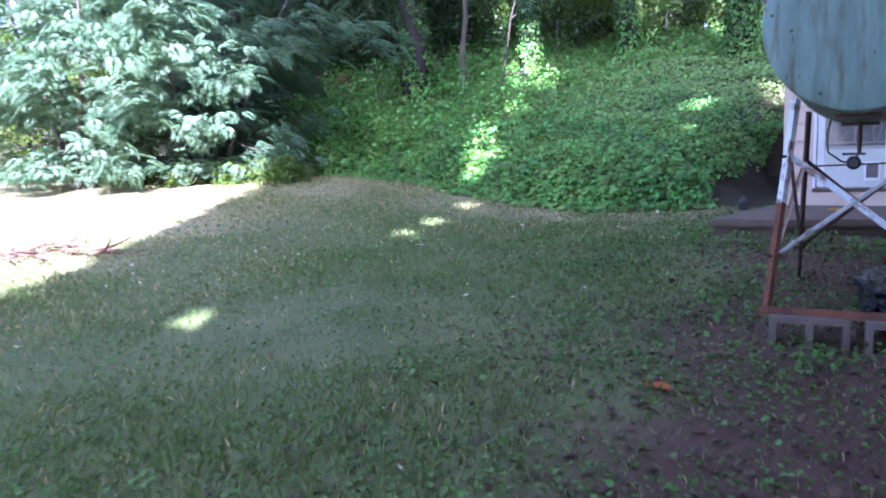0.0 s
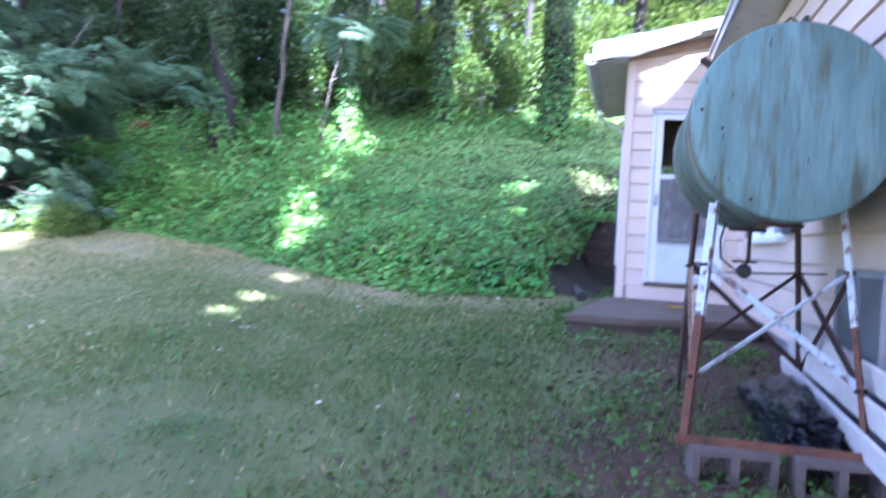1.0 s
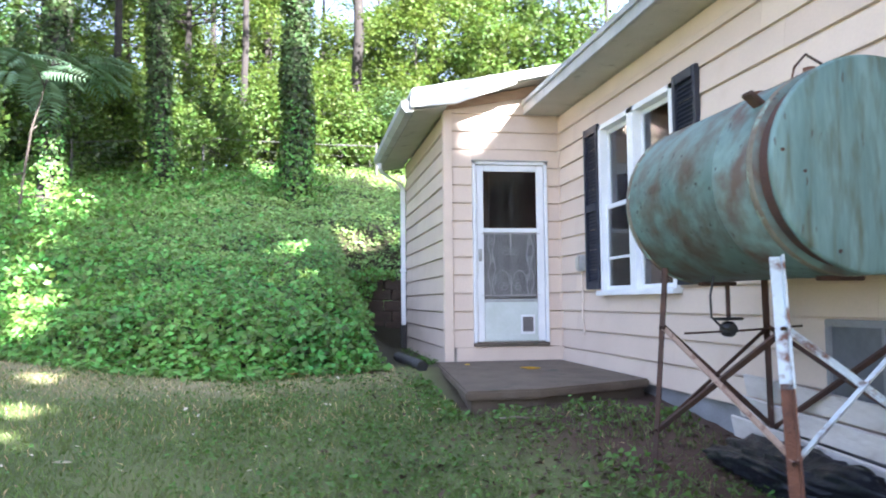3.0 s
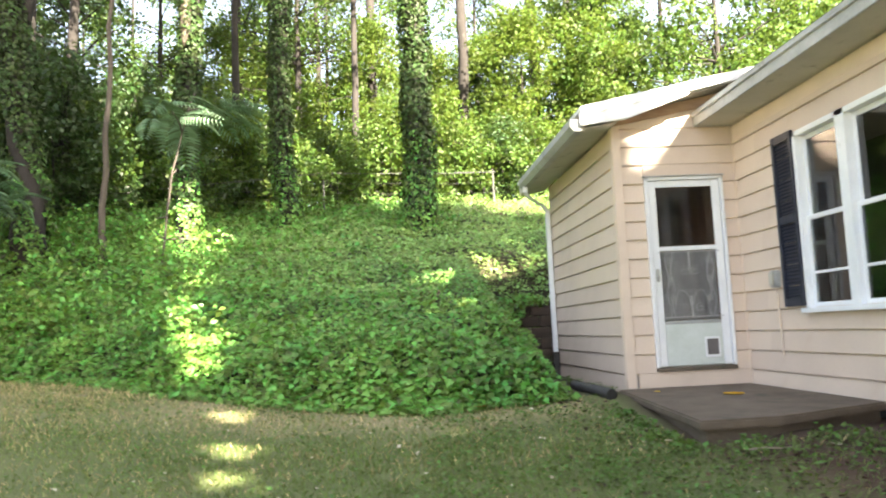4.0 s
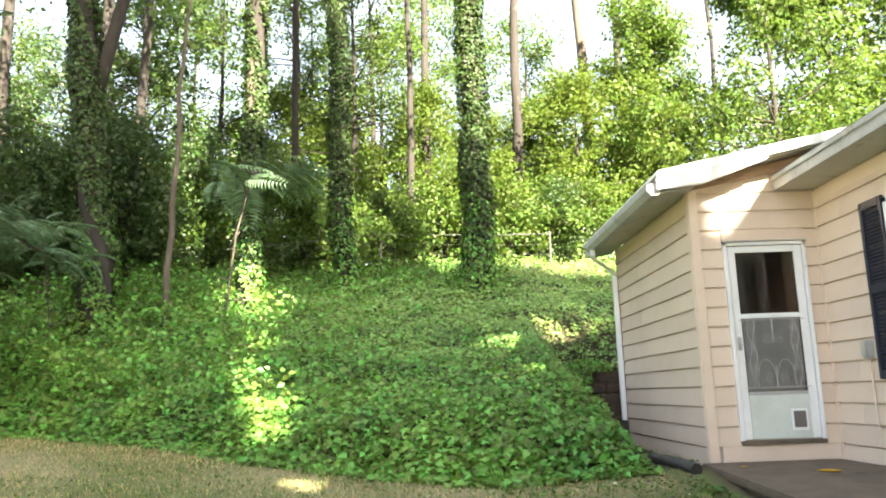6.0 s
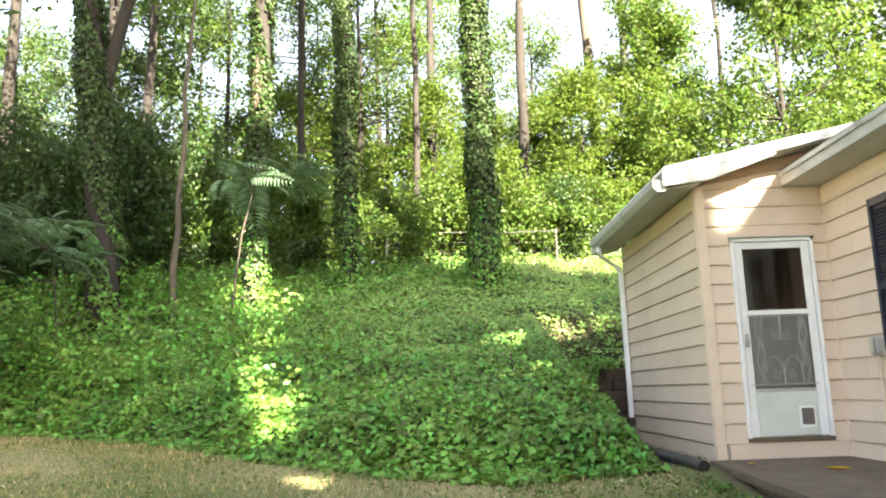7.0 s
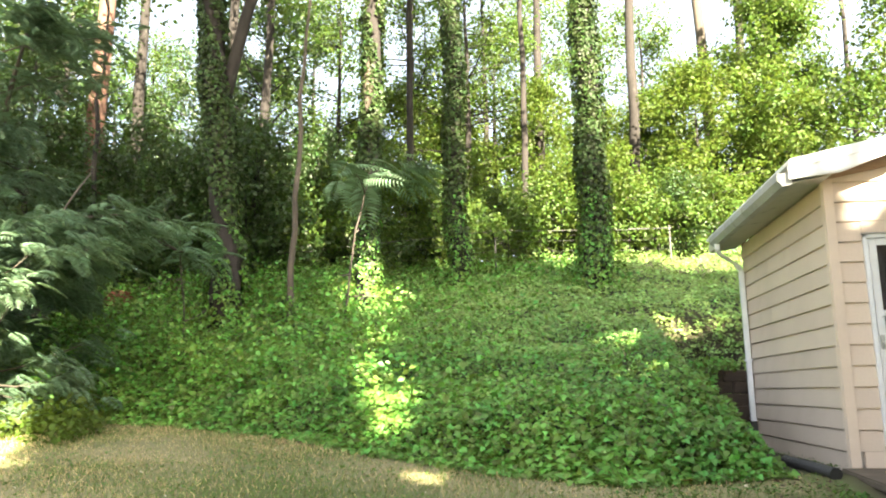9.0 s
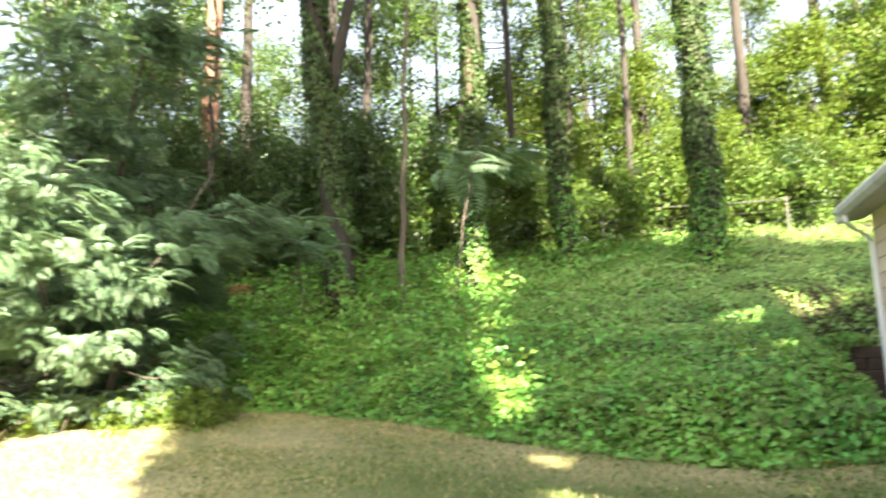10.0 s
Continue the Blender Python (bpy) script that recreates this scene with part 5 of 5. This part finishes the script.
M_TAN = mat("tan_weathered_brace", (0.4, 0.3, 0.22), (0.26, 0.17, 0.12), 0.8, scale=8, fine=50, bump=0.3, c=(0.14, 0.07, 0.045), c_at=0.56)
M_DARKIRON = mat("dark_iron", (0.05, 0.035, 0.03), (0.1, 0.05, 0.035), 0.8, 0.2, scale=8, fine=60, bump=0.4)
M_PLANK = mat("weathered_white_plank", (0.68, 0.65, 0.62), (0.5, 0.47, 0.44), 0.75, scale=5, fine=40, bump=0.35, stretch=(1, 0.3, 1), c=(0.3, 0.25, 0.22), c_at=0.64)
M_DUSTY = mat("dusty_window_pane", (0.16, 0.17, 0.185), (0.1, 0.105, 0.115), 0.45, scale=4, fine=30, bump=0.05)
M_BAG = mat("black_plastic_sheet", (0.007, 0.008, 0.011), (0.012, 0.013, 0.018), 0.3, scale=4, fine=20, bump=0.3, spec=0.22)


def lathe(profile, sides=56):
    """A round body about the y axis from (y, radius) pairs."""
    bm = bmesh.new()
    rings = []
    for y, r in profile:
        if r < 1e-4:
            rings.append([bm.verts.new((0, y, 0))])
        else:
            rings.append([bm.verts.new((r * math.cos(2 * math.pi * k / sides), y, r * math.sin(2 * math.pi * k / sides))) for k in range(sides)])
    for a, b in zip(rings, rings[1:]):
        for k in range(sides):
            j = (k + 1) % sides
            if len(a) == 1:
                bm.faces.new((a[0], b[k], b[j]))
            elif len(b) == 1:
                bm.faces.new((a[k], a[j], b[0]))
            else:
                bm.faces.new((a[k], a[j], b[j], b[k]))
    bmesh.ops.recalc_face_normals(bm, faces=bm.faces)
    return bm


def angle_iron(p0, p1, w=0.04, t=0.005, spin=0.0):
    """A rolled L-section bar between two places."""
    p0, p1 = Vector(p0), Vector(p1)
    ln = (p1 - p0).length
    prof = [(0, 0), (w, 0), (w, t), (t, t), (t, w), (0, w)]
    bm = bmesh.new()
    r = [[bm.verts.new((x - w / 3, y - w / 3, z)) for x, y in prof] for z in (0, ln)]
    for k in range(6):
        bm.faces.new((r[0][k], r[0][(k + 1) % 6], r[1][(k + 1) % 6], r[1][k]))
    bm.faces.new(r[0][::-1]), bm.faces.new(r[1])
    m = Matrix.Translation(p0) @ (p1 - p0).to_track_quat("Z", "Y").to_matrix().to_4x4() @ Matrix.Rotation(spin, 4, "Z")
    bm.transform(m)
    return bm


def build_tank():
    R, yc, zc, xc = 0.478, -4.98, 1.285, 0.835
    h = 0.76
    t = empty("oil_tank", "old green steel oil tank with rust stains, lying on a stand", "oil tank", (xc, yc, zc))
    part("shell", lathe([(-h + 0.115, R - 0.03), (-h + 0.12, R), (-0.3, R), (-0.295, R + 0.003), (-0.285, R + 0.003), (-0.28, R), (h - 0.02, R)], 64), M_TANK, t, smooth=True)
    part("head", lathe([(-h - 0.036, 0), (-h - 0.034, 0.25), (-h - 0.03, R - 0.012), (-h - 0.024, R - 0.002), (-h - 0.012, R + 0.003), (-h + 0.002, R + 0.002), (-h + 0.004, R - 0.02)], 64), M_TANKHEAD, t,
         "flat head with pale vertical streaks", smooth=True)
    part("far_head", lathe([(h - 0.02, R), (h + 0.02, R - 0.01), (h + 0.09, R - 0.1), (h + 0.13, 0.2), (h + 0.14, 0)], 64), M_TANK, t, smooth=True)
    part("rim_groove", lathe([(-h + 0.0, R - 0.028), (-h + 0.118, R - 0.028)], 64), M_DARKIRON, t, "dark rusty groove behind the rim", smooth=True)
    part("rim", lathe([(h - 0.06, R + 0.001), (h - 0.055, R + 0.007), (h - 0.025, R + 0.007), (h - 0.02, R + 0.001)], 64), M_TANKRIM, t, "rusty raised rim", smooth=True)
    part("weld_seam", lathe([(-h + 0.122, R + 0.001), (-h + 0.127, R + 0.005), (-h + 0.165, R + 0.004), (-h + 0.17, R + 0.001)], 64), M_TANKRIM, t, smooth=True)
    lug = bmesh.new()
    box(lug, -0.012, -0.04, -0.01, 0.012, 0.04, 0.085, 0.006)
    lug.transform(Matrix.Translation((-0.365, -0.53, 0.305)) @ Matrix.Rotation(radians(-50), 4, "Y"))
    part("lifting_lug", lug, M_DARKIRON, t)
    for k, (x, y) in enumerate(((0.02, -0.35), (0.03, 0.1))):
        part("filler_pipe", tubed([(x, y, R - 0.02), (x, y, R + 0.07)], 0.03, 14), M_RUST, t)
    part("vent_wire", tubed([(-0.07, -0.32, R - 0.03), (-0.04, -0.32, R + 0.08), (0.03, -0.31, R + 0.15), (0.1, -0.33, R + 0.1), (0.14, -0.36, R + 0.04), (0.1, -0.42, R + 0.03), (0.05, -0.5, R)], 0.007, 8), M_DARKIRON, t)
    for x, z in ((-0.43, 0.05), (-0.33, -0.04), (-0.18, -0.38)):
        spot = lathe([(-0.003, 0), (-0.003, 0.007), (0.004, 0.009)], 10)
        spot.transform(Matrix.Translation((x, -h - 0.034, z)))
        part("rivet", spot, M_DARKIRON, t)
    # outlet, filter and pipes below
    part("outlet_pipe", tubed([(0.0, 0.45, -R + 0.02), (0.0, 0.45, -R - 0.2), (-0.02, 0.43, -R - 0.24)], 0.013, 10), M_DARKIRON, t)
    valve = part("valve", lathe([(-0.05, 0), (-0.05, 0.03), (-0.02, 0.045), (0.02, 0.045), (0.05, 0.03), (0.05, 0)], 18), M_BLACK, t, "black valve body")
    valve.location = (-0.03, 0.4, -R - 0.27)
    part("valve_cap", boxed(-0.07, -0.05, 0.05, 0.07, 0.05, 0.066), M_BLACK, valve)
    part("fuel_hose", tubed([(-0.16, 0.3, -R + 0.05), (-0.19, 0.3, -R - 0.08), (-0.18, 0.31, -R - 0.2), (-0.1, 0.34, -R - 0.26), (0.0, 0.38, -R - 0.28)], 0.0065, 10), M_BLACK, t)
    part("fuel_pipe", tubed([(-0.3, 0.4, -R - 0.29), (0.05, 0.4, -R - 0.28), (0.25, 0.42, -R - 0.27), (0.46, 0.44, -R - 0.26)], 0.006, 8), M_DARKIRON, t)

    s = empty("tank_stand", "angle-iron tank stand with flaking white paint and rusty feet", "stand", (0.83, -5.0, -0.28))
    off = Matrix.Translation((-0.83, 5.0, 0.28))

    def add(name, bm, m, label=""):
        bm.transform(off)
        return part(name, bm, m, s, label)
    legs = {"fl": ((0.42, -5.78, -0.275), (0.525, -5.52, 0.96)), "fr": ((1.235, -5.78, -0.275), (1.12, -5.52, 0.96)),
            "rl": ((0.465, -4.28, -0.38), (0.515, -4.42, 0.96)), "rr": ((1.235, -4.30, -0.40), (1.12, -4.46, 0.96))}
    at = lambda k, f: tuple(Vector(legs[k][0]).lerp(Vector(legs[k][1]), f))
    for k, (a, b) in legs.items():
        cut = 0.5 if k[0] == "f" else 0.66
        w = 0.052 if k == "fl" else 0.036
        spin = {"fl": 0.0, "fr": math.pi / 2, "rl": -math.pi / 2, "rr": math.pi}[k]
        add("leg", angle_iron(a, at(k, cut), w, 0.007, spin), M_RUST if k[0] == "f" else M_DARKIRON, "rust-brown lower leg" if k[0] == "f" else "")
        add("upper_leg", angle_iron(at(k, cut - 0.02), at(k, 0.95), w + 0.003, 0.008, spin), M_PEEL if k[0] == "f" else M_DARKIRON, "flaking white upper leg" if k[0] == "f" else "dark iron upper leg")
        add("foot_plate", boxed(a[0] - 0.05, a[1] - 0.05, a[2] - 0.008, a[0] + 0.05, a[1] + 0.05, a[2] + 0.002, bevel=0.002), M_RUST)
    lo, hi = 0.24, 0.69
    for p, q, m in (("fl", "fr", M_PEEL), ("fl", "rl", M_TAN), ("rl", "rr", M_DARKIRON), ("fr", "rr", M_DARKIRON)):
        a0, a1, b0, b1 = at(p, lo), at(p, hi), at(q, lo), at(q, hi)
        add("brace", angle_iron(a0, b1, 0.026, 0.004, 0.6), m)
        shift = Vector((0.012, 0.012, 0))
        add("brace", angle_iron(Vector(a1) + shift, Vector(b0) + shift, 0.026, 0.004, 2.2), M_DARKIRON if p == "fl" and q == "rl" else m)
        for c in (a0, a1, b0, b1):
            add("bolt", tubed([Vector(c) - Vector((0.03, 0.03, 0)), Vector(c) + Vector((0.03, 0.03, 0))], 0.009, 7), M_DARKIRON)
    for y0, y1 in (("fl", "fr"), ("rl", "rr")):
        a, b = Vector(legs[y0][1]), Vector(legs[y1][1])
        za = 0.805
        add("saddle", boxed(0.72, a.y - 0.02, za - 0.018, 0.95, a.y + 0.02, za + 0.004), M_DARKIRON, "dark iron cradle bar under the tank")
    add("base_rail", angle_iron((0.38, -5.80, -0.282), (1.30, -5.80, -0.282), 0.05, 0.006, 0.0), M_RUST, "rusty base rail")
    # hollow blocks under the front feet
    for x0, y0, turn in ((0.45, -5.92, 0.12), (0.915, -5.92, 0.05)):
        b = empty("concrete_block", "grey hollow concrete block half sunk in soil", "concrete block", (x0, y0, -0.485), group="blocks under the stand")
        b.rotation_euler.z = turn
        bm = bmesh.new()
        L, H, D = 0.395, 0.195, 0.19
        for q in ((0, 0, 0, L, D, 0.032), (0, 0, H - 0.032, L, D, H), (0, 0, 0.032, 0.034, D, H - 0.032), (L / 2 - 0.02, 0, 0.032, L / 2 + 0.02, D, H - 0.032), (L - 0.034, 0, 0.032, L, D, H - 0.032)):
            box(bm, *q)
        bmesh.ops.remove_doubles(bm, verts=bm.verts, dist=0.0005)
        part("block", bm, M_BLOCK, b)


build_tank()


def crumple(name, label, place, radii, seed, m, category):
    bm = bmesh.new()
    bmesh.ops.create_icosphere(bm, subdivisions=5, radius=1)
    for v in bm.verts:
        p = v.co.copy()
        k = 0.25 * noise.noise(p * 1.6 + Vector((seed, 0, 0))) + 0.22 * abs(noise.noise(p * 4.2 + Vector((0, seed, 0)))) + 0.13 * abs(noise.noise(p * 9))
        v.co = p * (0.85 + k * 1.4)
        v.co = Vector((v.co.x * radii[0], v.co.y * radii[1], max(v.co.z, -0.35) * radii[2]))
    o = part(name, bm, m, smooth=True)
    o.location = place
    tagged(o, label, category)


crumple("plastic_sheet", "crumpled black plastic sheet heaped on the soil", (1.06, -4.85, land_at(1.06, -4.85) + 0.06), (0.24, 0.85, 0.19), 3.0, M_BAG, "plastic sheet")


def build_wall_things():
    # weathered planks leaning along the foot of the wall
    for k in range(3):
        z = 0.12 - k * 0.142
        o = part("white_plank", boxed(-0.012, -1.25, -0.07, 0.012, 1.25, 0.07, bevel=0.004), M_PLANK)
        o.matrix_world = pose(1.262 - k * 0.03, -5.24 + 0.03 * k, z - 0.02, 2.5 + k * 0.4, -12, 0)
        tagged(o, "weathered white wooden plank leaning on the foundation", "plank", group="planks along the wall")
    v = empty("foundation_window", "small dark window with grey frame low in the wall", "window", (WX - 0.004, -5.2, 0.33))
    for q in ((-0.46, -0.26, 0.46, -0.22), (-0.46, 0.22, 0.46, 0.26), (-0.46, -0.22, -0.42, 0.22), (0.42, -0.22, 0.46, 0.22), (-0.015, -0.22, 0.015, 0.22)):
        part("frame", boxed(-0.03, q[0], q[1], 0.0, q[2], q[3]), M_FOUND, v)
    for a, b in ((-0.419, -0.016), (0.016, 0.419)):
        part("pane", boxed(-0.014, a, -0.219, -0.008, b, 0.219, bevel=0), M_DUSTY, v, "grey dusty pane")
    m = empty("meter_box", "small grey weatherproof socket box on the wall", "socket box", (WX - 0.001, -0.8, 1.1))
    part("housing", boxed(-0.075, -0.055, -0.085, 0.0, 0.055, 0.085, bevel=0.012), M_ALU, m)
    part("cover", boxed(-0.088, -0.045, -0.06, -0.076, 0.045, 0.065, bevel=0.006), M_SOFFIT, m)
    part("conduit", tubed([(-0.03, 0, -0.084), (-0.03, 0, -0.55), (-0.02, 0, -0.75)], 0.009, 8), M_TRIM, m)
    # corrugated drain pipe on the ground by the corner
    path = [(-0.52, 0.35), (-0.5, 0.12), (-0.47, -0.12), (-0.43, -0.4), (-0.39, -0.68)]
    pts, rad = [], []
    for i in range(90):
        f = i / 89 * (len(path) - 1)
        k = min(int(f), len(path) - 2)
        x, y = (path[k][j] + (path[k + 1][j] - path[k][j]) * (f - k) for j in (0, 1))
        pts.append((x, y, land_at(x, y) + 0.045))
        rad.append(0.052 + 0.006 * (1 if i % 3 else -1))
    d = part("drain_pipe", tubed(pts, rad, 14), M_BLACK)
    tagged(d, "black corrugated plastic drain pipe on the soil", "pipe")


build_wall_things()


# ---- fence in the woods ----
M_GALV = mat("dull_galvanised_steel", (0.13, 0.13, 0.12), (0.08, 0.075, 0.07), 0.7, 0.2, scale=6, fine=60, bump=0.15, c=(0.2, 0.12, 0.08), c_at=0.64)


def build_fence():
    f = empty("wire_fence", "old galvanised wire fence with pipe posts on the bank", "fence", (-4.1, 11.7, land_at(-4.1, 11.7)))
    base = Vector(f.location)
    xs = [-10.2, -7.2, -4.1, -1.9, 0.25]
    tops = [4.55, 4.75, 4.95, 4.87, 4.82]
    for x, z in zip(xs, tops):
        part("post", tubed([Vector((x, 11.7, land_at(x, 11.7) - 0.2)) - base, Vector((x, 11.7, z)) - base], 0.024, 10), M_GALV, f)
        part("post_cap", tubed([Vector((x, 11.7, z)) - base, Vector((x, 11.7, z + 0.03)) - base], [0.036, 0.012], 10), M_GALV, f)
    for k in range(len(xs) - 1):
        a, b = Vector((xs[k], 11.7, tops[k] - 0.05)) - base, Vector((xs[k + 1], 11.7, tops[k + 1] - 0.05)) - base
        part("top_rail", tubed([a, a.lerp(b, 0.5) - Vector((0, 0, 0.02)), b], 0.008, 8), M_GALV, f)
        for w in range(1, 5):
            d = Vector((0, 0, 0.26 * w))
            part("wire", tubed([a - d, a.lerp(b, 0.5) - d - Vector((0, 0, 0.03)), b - d], 0.003, 5), M_GALV, f)
    # cross pipe by the far corner
    part("gate_pipe", tubed([Vector((-0.75, 11.6, 4.78)) - base, Vector((0.3, 11.6, 4.76)) - base], 0.01, 10), M_GALV, f)


build_fence()

# ---- odds and ends on the ground ----
M_YELLOW = mat("yellow_leaf", (0.85, 0.6, 0.05), (0.8, 0.5, 0.04), 0.6, scale=20, fine=90, bump=0.1)
M_ORANGE = mat("orange_leaf", (0.55, 0.16, 0.04), (0.4, 0.12, 0.04), 0.7, scale=20, fine=90, bump=0.1)
M_BROWNLEAF = mat("brown_dry_leaf", (0.11, 0.066, 0.04), (0.045, 0.028, 0.018), 0.8, scale=20, fine=90, bump=0.2, island=0.4)
M_PALEBIT = mat("pale_bleached_leaf", (0.6, 0.55, 0.42), (0.45, 0.4, 0.3), 0.8, scale=20, fine=90, bump=0.1)
M_CLAY = mat("red_clay", (0.24, 0.085, 0.05), (0.13, 0.055, 0.035), 0.9, scale=5, fine=40, bump=0.5)
M_LOG = mat("grey_rotten_log", (0.3, 0.26, 0.21), (0.16, 0.13, 0.1), 0.95, scale=5, fine=30, bump=0.7, stretch=(1, 1, 1))


def fallen_leaf(x, y, z, size, m, turn, label):
    """A curled leaf with a bent rib."""
    bm = bmesh.new()
    rows = []
    for i in range(7):
        s = i / 6
        w = 0.34 * math.sin(math.pi * (0.05 + 0.93 * s)) ** 0.8
        rows.append([bm.verts.new((u * w, s - 0.5, 0.22 * abs(u) ** 1.5 * w + 0.16 * (s - 0.4) ** 2)) for u in (-1, -0.5, 0, 0.5, 1)])
    for r0, r1 in zip(rows, rows[1:]):
        for k in range(4):
            bm.faces.new((r0[k], r0[k + 1], r1[k + 1], r1[k]))
    bmesh.ops.solidify(bm, geom=bm.faces[:], thickness=0.012)
    o = part("fallen_leaf", bm, m, smooth=True)
    o.matrix_world = pose(x, y, z, 0, 0, turn) @ Matrix.Diagonal((size, size, size, 1))
    tagged(o, label, "leaf")


fallen_leaf(0.6, -1.2, 0.046, 0.2, M_YELLOW, 70, "bright yellow curled leaf on the step slab")
fallen_leaf(0.1, -0.55, 0.046, 0.09, M_YELLOW, 20, "small yellow leaf on the step slab")
fallen_leaf(-1.7, -0.85, land_at(-1.7, -0.85) + 0.045, 0.13, M_ORANGE, 110, "orange dry leaf on the lawn edge")
fallen_leaf(0.05, -6.82, land_at(0.05, -6.82) + 0.03, 0.17, M_ORANGE, 60, "reddish brown leaf on bare soil")
fallen_leaf(-2.97, -3.78, land_at(-2.97, -3.78) + 0.05, 0.12, M_PALEBIT, 80, "pale bleached leaf on the lawn")
fallen_leaf(0.35, -3.3, land_at(0.35, -3.3) + 0.02, 0.1, M_PALEBIT, 10, "pale leaf beside the step slab")
fallen_leaf(-0.55, -2.7, land_at(-0.55, -2.7) + 0.03, 0.09, M_PALEBIT, 130, "pale leaf on the soil edge")


def litter():
    rng = np.random.default_rng(5)
    n = 5200
    x, y = -1.5 + 2.8 * rng.random(n), -10 + 9.4 * rng.random(n)
    ok = ~((x > -0.45) & (y > -3.0)) & (x > -0.9 + 0.4 * rng.normal(size=n)) & (x < 1.3)
    x, y = x[ok], y[ok]
    pos = np.stack([x, y, land(x, y) + 0.012], -1)
    o = scatter("leaf_litter", LEAF2, pos, unit(rng.normal(size=pos.shape) * 0.35 + np.array((0, 0, 1.0))), 0.022 + 0.055 * rng.random(len(x)) ** 1.6, M_BROWNLEAF)
    tagged(o, "dry brown leaf litter on bare soil", "leaf litter", kind="stuff")
    # bark chips and small leaves scattered on the lawn
    n = 260
    x, y = -9 + 8.5 * rng.random(n), -9.5 + 11 * rng.random(n)
    foot = np.interp(x, FOOT_X, FOOT_Y)
    ok = y < foot - 0.05
    x, y = x[ok], y[ok]
    pos = np.stack([x, y, land(x, y) + 0.04], -1)
    o = scatter("lawn_leaves", LEAF2, pos, unit(rng.normal(size=pos.shape) * 0.4 + np.array((0, 0, 1.0))), 0.02 + 0.03 * rng.random(len(x)), M_PALEBIT)
    tagged(o, "small bleached leaves scattered over the lawn", "leaf litter", kind="stuff")


litter()


def brush_pile(x, y, n, r):
    rng = np.random.default_rng(8)
    b = empty("brush_pile", "low pile of reddish dead branches in the sun", "brush pile", (x, y, land_at(x, y)))
    for k in range(n):
        a, q = rng.random() * 6.28, r * rng.random() ** 0.6
        p = Vector((q * math.cos(a) * 1.3, q * math.sin(a) * 0.8, 0.03 + 0.22 * rng.random() * (1 - q / r)))
        bm = bmesh.new()
        d = rng.random() * 6.28
        limb(bm, p, (math.cos(d), math.sin(d), 0.1 * rng.normal()), 0.25 + 0.4 * rng.random(), 0.02, 0.008, 0.12, 6, 6, rng)
        for v in bm.verts:
            v.co.z = max(v.co.z, 0.01)
        part("stick", bm, M_PINEBARK, b, smooth=True)


brush_pile(-7.0, -4.9, 44, 0.75)

lg = bmesh.new()
limb(lg, (-1.3, 0, 0), (1, 0.1, 0.02), 2.6, 0.2, 0.16, 0.03, 8, 14)
log = part("fallen_log", lg, M_LOG, smooth=True)
log.location = (-11.2, 9.6, land_at(-11.2, 9.6) + 0.15)
tagged(log, "grey rotten log lying in the woods", "log")
crumple("clay_heap", "small heap of red clay among the trees", (-12.6, 8.8, land_at(-12.6, 8.8) + 0.1), (0.34, 0.34, 0.3), 9.0, M_CLAY, "clay heap")

tw = bmesh.new()
limb(tw, (-0.14, 0, 0.02), (1, -0.25, 0.0), 0.28, 0.007, 0.004, 0.16, 8, 7)
twig = part("fallen_twig", tw, M_LOG, smooth=True)
twig.location = (-0.08, -3.27, land_at(-0.08, -3.27) + 0.012)
tagged(twig, "greyish bleached twig lying on the soil", "twig")
